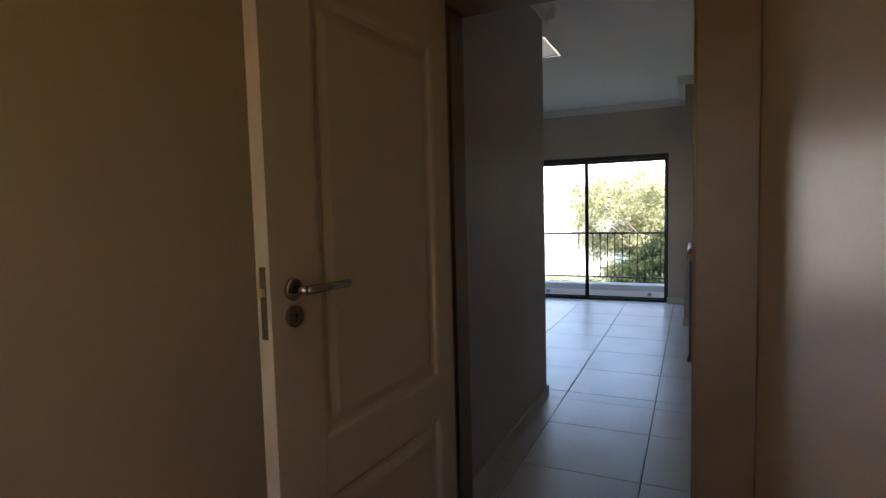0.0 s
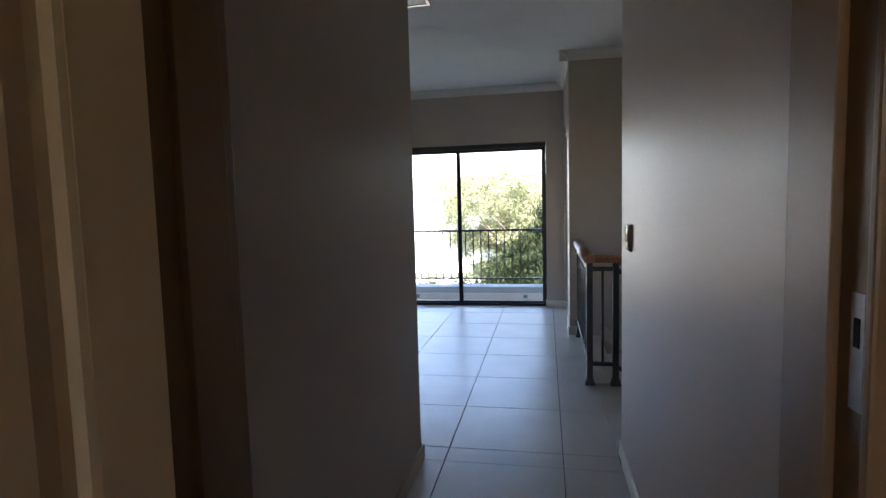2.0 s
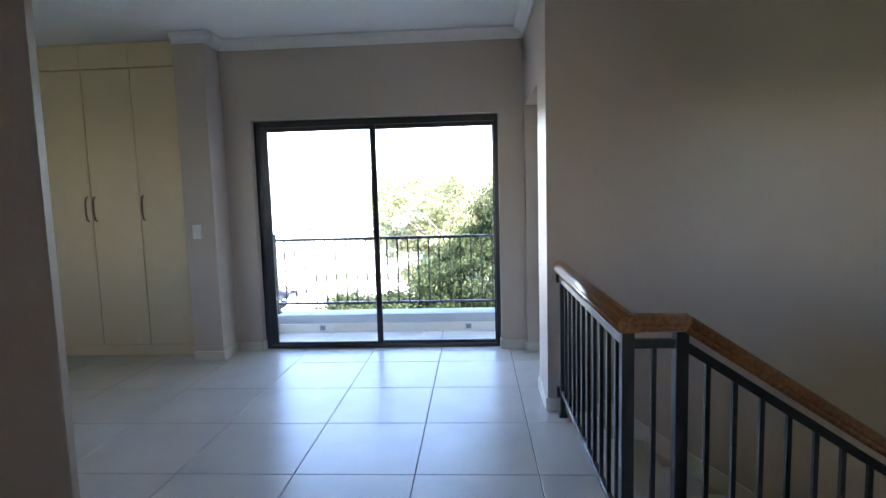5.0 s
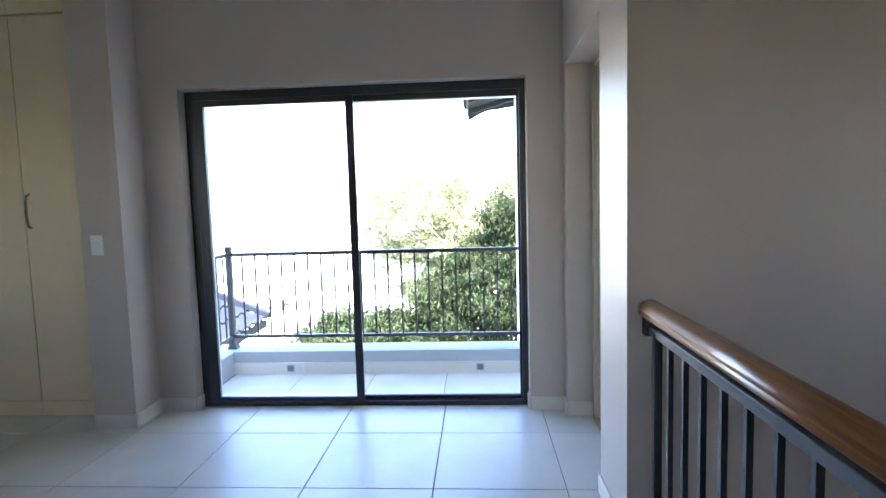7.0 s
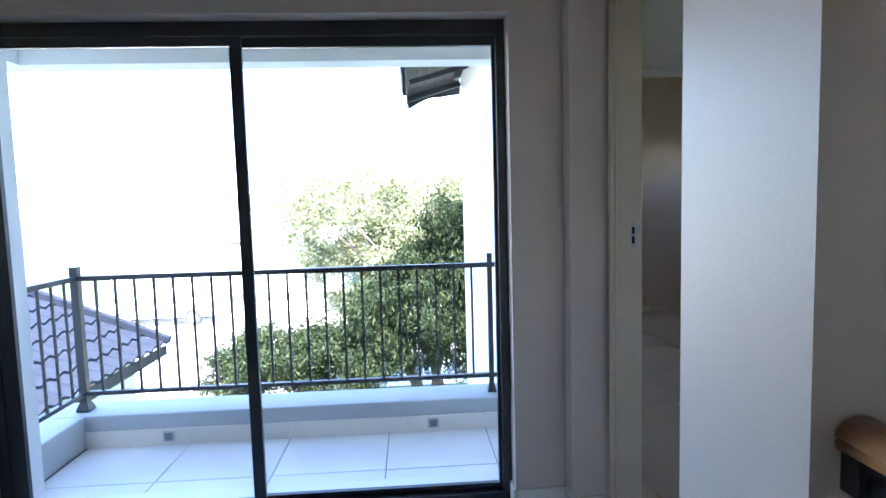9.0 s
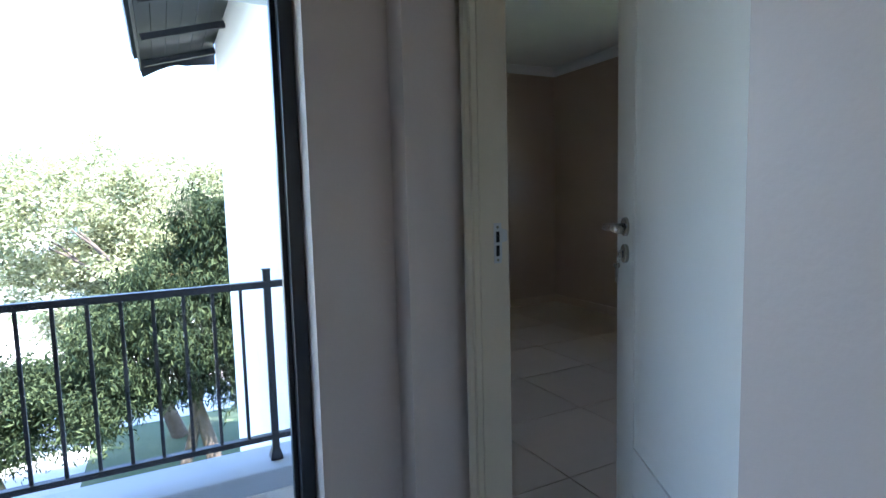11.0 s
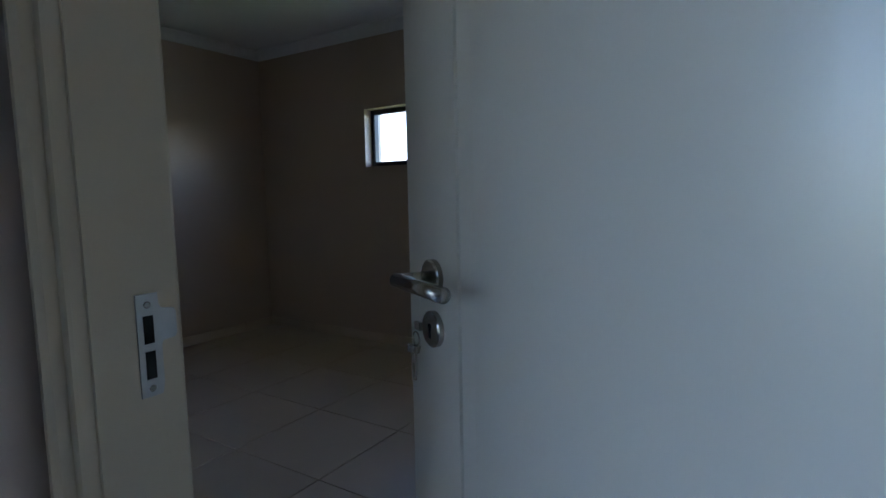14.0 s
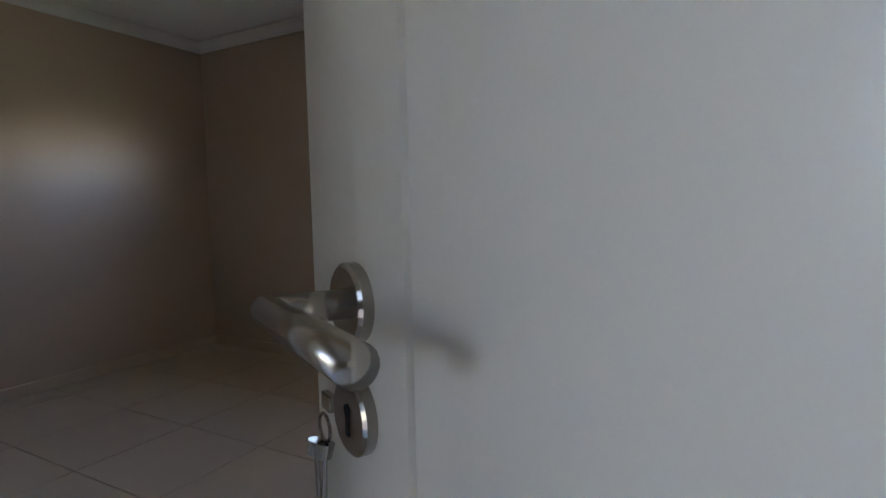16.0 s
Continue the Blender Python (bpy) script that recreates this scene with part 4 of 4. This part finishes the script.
def tree(name, base, trunks, crowns, n_leaves, seed, label, leaf, leaves, slim, droop):
    """Tapered forked trunks; crown of small leaves in clumps, with gaps and an uneven outline."""
    rng = random.Random(seed)
    root = thing(name, Matrix.Translation(base), label, "tree")
    tips = []
    bm = bmesh.new()

    def limb(p, d, r, length, level):
        q, dirn, steps = p, d.normalized(), 4
        for i in range(steps):
            nd = (dirn + Vector((rng.uniform(-1, 1), rng.uniform(-1, 1), rng.uniform(-0.3, 0.6))) * 0.22).normalized()
            e = q + nd * length / steps
            bm_cyl(bm, q, e, r * (1 - 0.11 * i), 8, r * (1 - 0.11 * (i + 1)), caps=False)
            q, dirn = e, nd
            if level >= 1:
                tips.append(q.copy())
        if level < 3:
            for k in range(rng.choice((2, 3, 3))):
                a = rng.uniform(0, 2 * math.pi)
                nd = (dirn + Vector((math.cos(a), math.sin(a), rng.uniform(-0.15, 0.5))) * 0.8).normalized()
                limb(q, nd, r * 0.58, length * rng.uniform(0.6, 0.8), level + 1)

    for x, lean, length, r in trunks:
        limb(Vector((x, 0, 0)), Vector((lean, rng.uniform(-0.1, 0.1), 1)), r, length, 0)
    part("trunk", bm, M_BARK, root, smooth=True)
    clumps = []
    for cx, cy, cz, rx, ry, rz, count, size in crowns:
        made = 0
        while made < count:
            v = Vector((rng.uniform(-1, 1), rng.uniform(-1, 1), rng.uniform(-1, 1)))
            if v.length < 1 and rng.random() < 0.25 + 0.75 * v.length:
                bulge = 1 + 0.28 * noise.noise(v * 2.2 + Vector((seed, 0, 0)))
                clumps.append((Vector((cx + v.x * rx * bulge, cy + v.y * ry * bulge, cz + v.z * rz * bulge)), size * rng.uniform(0.6, 1.3)))
                made += 1
    clumps += [(t, 0.14) for t in tips[-60:]]
    verts, faces = [], []
    for c, sc in rng.choices(clumps, weights=[k[1] ** 2 for k in clumps], k=n_leaves):
        p = c + Vector((rng.gauss(0, 1) * sc, rng.gauss(0, 1) * sc, rng.gauss(0, 0.75) * sc))
        L = leaf * rng.uniform(0.55, 1.35)
        w = L * slim
        d = Vector((rng.uniform(-1, 1), rng.uniform(-1, 1), rng.uniform(-droop, 0.3))).normalized()
        sd = d.cross(Vector((rng.uniform(-1, 1), rng.uniform(-1, 1), rng.uniform(-1, 1)))).normalized()
        k = len(verts)
        verts += [p, p + d * L * 0.5 + sd * w, p + d * L, p + d * L * 0.5 - sd * w]
        faces.append((k, k + 1, k + 2, k + 3))
    me = bpy.data.meshes.new("crown")
    me.from_pydata([tuple(v) for v in verts], [], faces)
    me.materials.append(leaves)
    ob = new("crown", me)
    ob.parent = root
    return root


tree("garden_tree", (0.25, 10.2, GROUND), ((0, -0.10, 1.9, 0.15), (0.3, 0.15, 1.6, 0.11)), (
    (-1.3, 0.0, 4.25, 1.85, 1.3, 1.4, 110, 0.19), (0.45, 0.0, 4.15, 1.35, 1.3, 1.3, 80, 0.18),
    (-0.4, 0.5, 3.5, 1.3, 1.0, 0.7, 34, 0.17), (-1.6, 0.0, 2.8, 0.85, 0.7, 0.8, 26, 0.16)),
    125000, 4, "garden tree beyond the balcony, olive-green leaves coloured pale for full sun", 0.09, M_LEAF, 0.15, 1.0)
# lower foliage in shadow: the shade is put into its dark leaf colour
tree("shaded_tree", (0.75, 8.3, GROUND + 0.0), ((0, -0.22, 1.8, 0.13), (-0.55, 0.35, 1.9, 0.10)), (
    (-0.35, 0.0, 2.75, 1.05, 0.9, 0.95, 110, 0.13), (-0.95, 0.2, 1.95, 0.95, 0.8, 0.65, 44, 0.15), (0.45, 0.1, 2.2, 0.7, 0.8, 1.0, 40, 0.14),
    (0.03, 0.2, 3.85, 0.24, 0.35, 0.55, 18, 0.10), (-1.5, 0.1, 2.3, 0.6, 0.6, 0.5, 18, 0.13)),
    115000, 21, "drooping tree in front of the pale one, leaves coloured dark for shade", 0.10, M_LEAF_DARK, 0.11, 2.5)
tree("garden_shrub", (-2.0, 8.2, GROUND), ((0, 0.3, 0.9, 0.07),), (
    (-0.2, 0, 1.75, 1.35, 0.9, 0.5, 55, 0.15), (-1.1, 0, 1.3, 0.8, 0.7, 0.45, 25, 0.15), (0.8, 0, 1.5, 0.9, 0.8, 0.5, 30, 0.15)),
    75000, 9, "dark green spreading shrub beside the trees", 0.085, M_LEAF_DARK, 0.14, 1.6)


def neighbour_house():
    """Low wing next door: ribbed tile courses up one slope, a verge at its end, plastered wall below."""
    root = thing("neighbour_house", Matrix(), "grey ribbed tile roof of the low wing next door", "house")
    xe, ze, ya, yb, slope, run = -3.48, -0.62, 2.0, 6.2, 0.42, 3.2
    courses, step = 11, 0.30
    cols = int((yb - ya) / 0.05)
    for j in range(courses):
        xa = xe - j * step
        bm = bmesh.new()
        rows = []
        for x, up in ((xa, 0.035), (xa - step - 0.03, 0.0)):
            rows.append([bm.verts.new((x, ya + (yb - ya) * i / cols, ze + slope * (xe - x) + up + 0.022 * math.sin(i * math.pi / 2.5))) for i in range(cols + 1)])
        low = [bm.verts.new((v.co.x, v.co.y, v.co.z - 0.03)) for v in rows[0]]
        for i in range(cols):
            bm.faces.new((rows[0][i], rows[0][i + 1], rows[1][i + 1], rows[1][i]))
            bm.faces.new((low[i], low[i + 1], rows[0][i + 1], rows[0][i]))
        part("tile_course", bm, M_ROOF_SHADE, root)
    bm = bmesh.new()
    bm_prism(bm, [(-0.05, -0.03), (0.05, -0.03), (0.045, 0.06), (0, 0.085), (-0.045, 0.06)], (xe + 0.03, yb, ze + 0.03), (xe - run, yb, ze + 0.03 + slope * run))
    part("verge", bm, M_ROOF_SHADE, root)
    box_part("fascia", (xe - 0.04, xe - 0.015, ya, yb, ze - 0.16, ze - 0.02), M_TIMBER, root)
    box_part("wall", (xe - run, xe - 0.35, ya + 0.1, yb - 0.3, GROUND, ze - 0.02), M_EXT, root)
    return root


neighbour_house()


def far_house():
    """Pale two-storey house far behind the tree."""
    root = thing("far_house", pose(-9.5, 27, GROUND), "pale plastered house in full sun, far behind the garden", "house")
    box_part("wall", (-6, 6, 0, 8, 0, 5.2), M_EXT, root)
    bm = bmesh.new()
    bm_prism(bm, [(-6.5, 0), (6.5, 0), (0, 2.0)], (0, -0.4, 5.2), (0, 8.4, 5.2))
    # roof coloured as pale as the walls, washed out by glare
    part("roof", bm, M_EXT, root)
    for x in (-4, -1, 2, 4.5):
        for z in (0.9, 3.3):
            w = box_part("window", (x - 0.6, x + 0.6, -0.03, 0.02, z, z + 1.2), M_PANE_FAR, root, 0.01)
    # short dark strip across the wall
    box_part("dark_strip", (0.0, 0.85, -0.05, 0.0, 2.62, 2.74), M_TIMBER, root, 0.01, "short dark strip")
    return root


far_house()
def parked_car():
    """White hatchback on the drive beyond the garden: shaped body, glass paled for glare, arches, wheels and sills."""
    root = thing("parked_car", pose(-9.75, 20.3, GROUND + 0.004, 0, 0, 2), "white hatchback parked on the pale drive in full sun", "car")
    side = [(-2.02, 0.34), (-2.05, 0.62), (-1.95, 0.86), (-1.15, 0.98), (-0.45, 1.44), (0.75, 1.48), (1.62, 1.05), (1.92, 0.98), (2.0, 0.60), (1.98, 0.34)]
    bm = bmesh.new()
    rings = []
    for y in (-0.84, -0.80, 0.80, 0.84):
        rings.append([bm.verts.new((x, y if z < 1.0 else y * 0.80, z)) for x, z in side])
    for r0, r1 in zip(rings, rings[1:]):
        for i in range(len(side)):
            k = (i + 1) % len(side)
            bm.faces.new((r0[i], r0[k], r1[k], r1[i]))
    bm.faces.new(rings[0])
    bm.faces.new(list(reversed(rings[-1])))
    part("body", bm, M_CARPAINT, root)
    for y in (-0.845, 0.845):
        bm = bmesh.new()
        quad = [(-0.98, 1.0), (-0.40, 1.38), (0.70, 1.41), (1.30, 1.05)]
        s = -1 if y < 0 else 1
        pts = [[bm.verts.new((x, s * ((0.842 if z < 1.1 else 0.69) + d), z)) for x, z in quad] for d in (0.0, 0.008)]
        for i in range(4):
            k = (i + 1) % 4
            bm.faces.new((pts[0][i], pts[0][k], pts[1][k], pts[1][i]))
        bm.faces.new(pts[0])
        bm.faces.new(pts[1])
        part("side_window", bm, M_PANE_FAR, root)
        box_part("sill", (-0.92, 0.92, y - 0.01, y + 0.01, 0.26, 0.33), M_TIMBER, root, 0.004)
        for x in (-1.27, 1.27):
            bm = bmesh.new()
            pa = [(x + r * math.cos(k * math.pi / 10), 0.31 + r * math.sin(k * math.pi / 10)) for r in (0.36, 0.40) for k in range(11)]
            vs = [bm.verts.new((px, y + (0.006 if y > 0 else -0.006), pz)) for px, pz in pa]
            for k in range(10):
                bm.faces.new((vs[k], vs[k + 1], vs[k + 12], vs[k + 11]))
            bmesh.ops.solidify(bm, geom=list(bm.faces), thickness=0.01)
            part("wheel_arch", bm, M_TIMBER, root)
            bm = bmesh.new()
            bm_cyl(bm, (x, y * 0.995, 0.31), (x, y * 0.78, 0.31), 0.31, 24)
            wheel = part("wheel", bm, M_TYRE, root, "black rubber tyre")
            bm = bmesh.new()
            bm_cyl(bm, (x, y * 1.0, 0.31), (x, y * 0.99, 0.31), 0.20, 20)
            part("rim", bm, M_ZINC, wheel)
    return root


parked_car()
structure("driveway", [(-40, -1.2, 8.4, 24.5, GROUND - 0.1, GROUND + 0.004), (-1.2, 30, 11.2, 24.5, GROUND - 0.1, GROUND + 0.004)], M_DRIVE, "pale concrete driveway beyond the garden", "driveway")


def eave():
    """Overhang of the bedroom's roof: close boarding on thin battens, a shaped barge board and the scalloped tile edge."""
    root = thing("roof_eave", Matrix(), "dark timber eave with scalloped tile edge at the house corner", "eave")
    for i in range(4):
        y = 2.1 + i * 0.86
        rail_bar("rafter", (0.76, y, 2.70), (0.16, y, 2.53), 0.045, 0.05, M_TIMBER, root, 0)
    for k in range(6):
        x0 = 0.13 + k * 0.106
        bm = bmesh.new()
        bm_prism(bm, [(-1.45, 0.0), (1.45, 0.0), (1.45, 0.018), (-1.45, 0.018)], (x0 + 0.101, 3.42, 2.598 + 0.28 * (x0 - 0.03)), (x0, 3.42, 2.57 + 0.28 * (x0 - 0.03)))
        part("soffit_board", bm, M_TIMBER, root)
    outline = [(0.775, 2.62), (0.62, 2.605), (0.52, 2.585), (0.44, 2.59), (0.36, 2.565), (0.28, 2.53), (0.14, 2.45), (0.12, 2.54), (0.14, 2.62), (0.775, 2.80)]
    bm = bmesh.new()
    rings = [[bm.verts.new((x, y, z)) for x, z in outline] for y in (4.87, 4.90)]
    for i in range(len(outline)):
        k = (i + 1) % len(outline)
        bm.faces.new((rings[0][i], rings[0][k], rings[1][k], rings[1][i]))
    bm.faces.new(rings[0])
    bm.faces.new(rings[1])
    part("barge_board", bm, M_TIMBER, root)
    box_part("fascia", (0.118, 0.138, 1.97, 4.868, 2.50, 2.64), M_TIMBER, root, 0.002)
    for i in range(36):
        y = 1.95 + i * 0.083
        bm = bmesh.new()
        bm_cyl(bm, (0.32, y, 2.72), (0.07, y, 2.645), 0.043, 8)
        part("roof_tile", bm, M_ROOF, root)
    return root


eave()
structure("balcony_ceiling", [(-2.04, PX + 0.016, FY1 + 0.032, 1.418, 2.40, 2.50)], M_EXT, "white plastered ceiling over the balcony", "ceiling")
structure("balcony_beam", [(-2.2, PX + 0.016, 1.42, 1.58, 2.13, 2.42), (-2.2, -2.04, FY1 + 0.032, 1.418, 2.13, 2.42)], M_EXT, "white plastered beam over the balcony edge", "beam")

# tiles last
F = bpy.data.objects
tiles(F["floor_landing"], -4.2, 0.88, -3.755, 0.425, 0.0, 0.0)
tiles(F["floor_landing"], 0.882, 4.4, -3.575, -2.435, 0.6, 0.0)
tiles(F["floor_corridor"], LX, RX, -5.60, -3.757, 0.0, 0.0)
tiles(F["floor_bedroom"], BX0, WX, BY0, BY1, 2.36, 0.252, material=M_TILE_BED)
tiles(F["floor_bedroom"], 0.882, BX0 - 0.004, -0.612, 0.252, 2.36, 0.252, material=M_TILE_BED)
tiles(F["balcony_floor"], -1.86, PX, FY1 + 0.032, 1.45, -0.05, 0.977, z=BF)
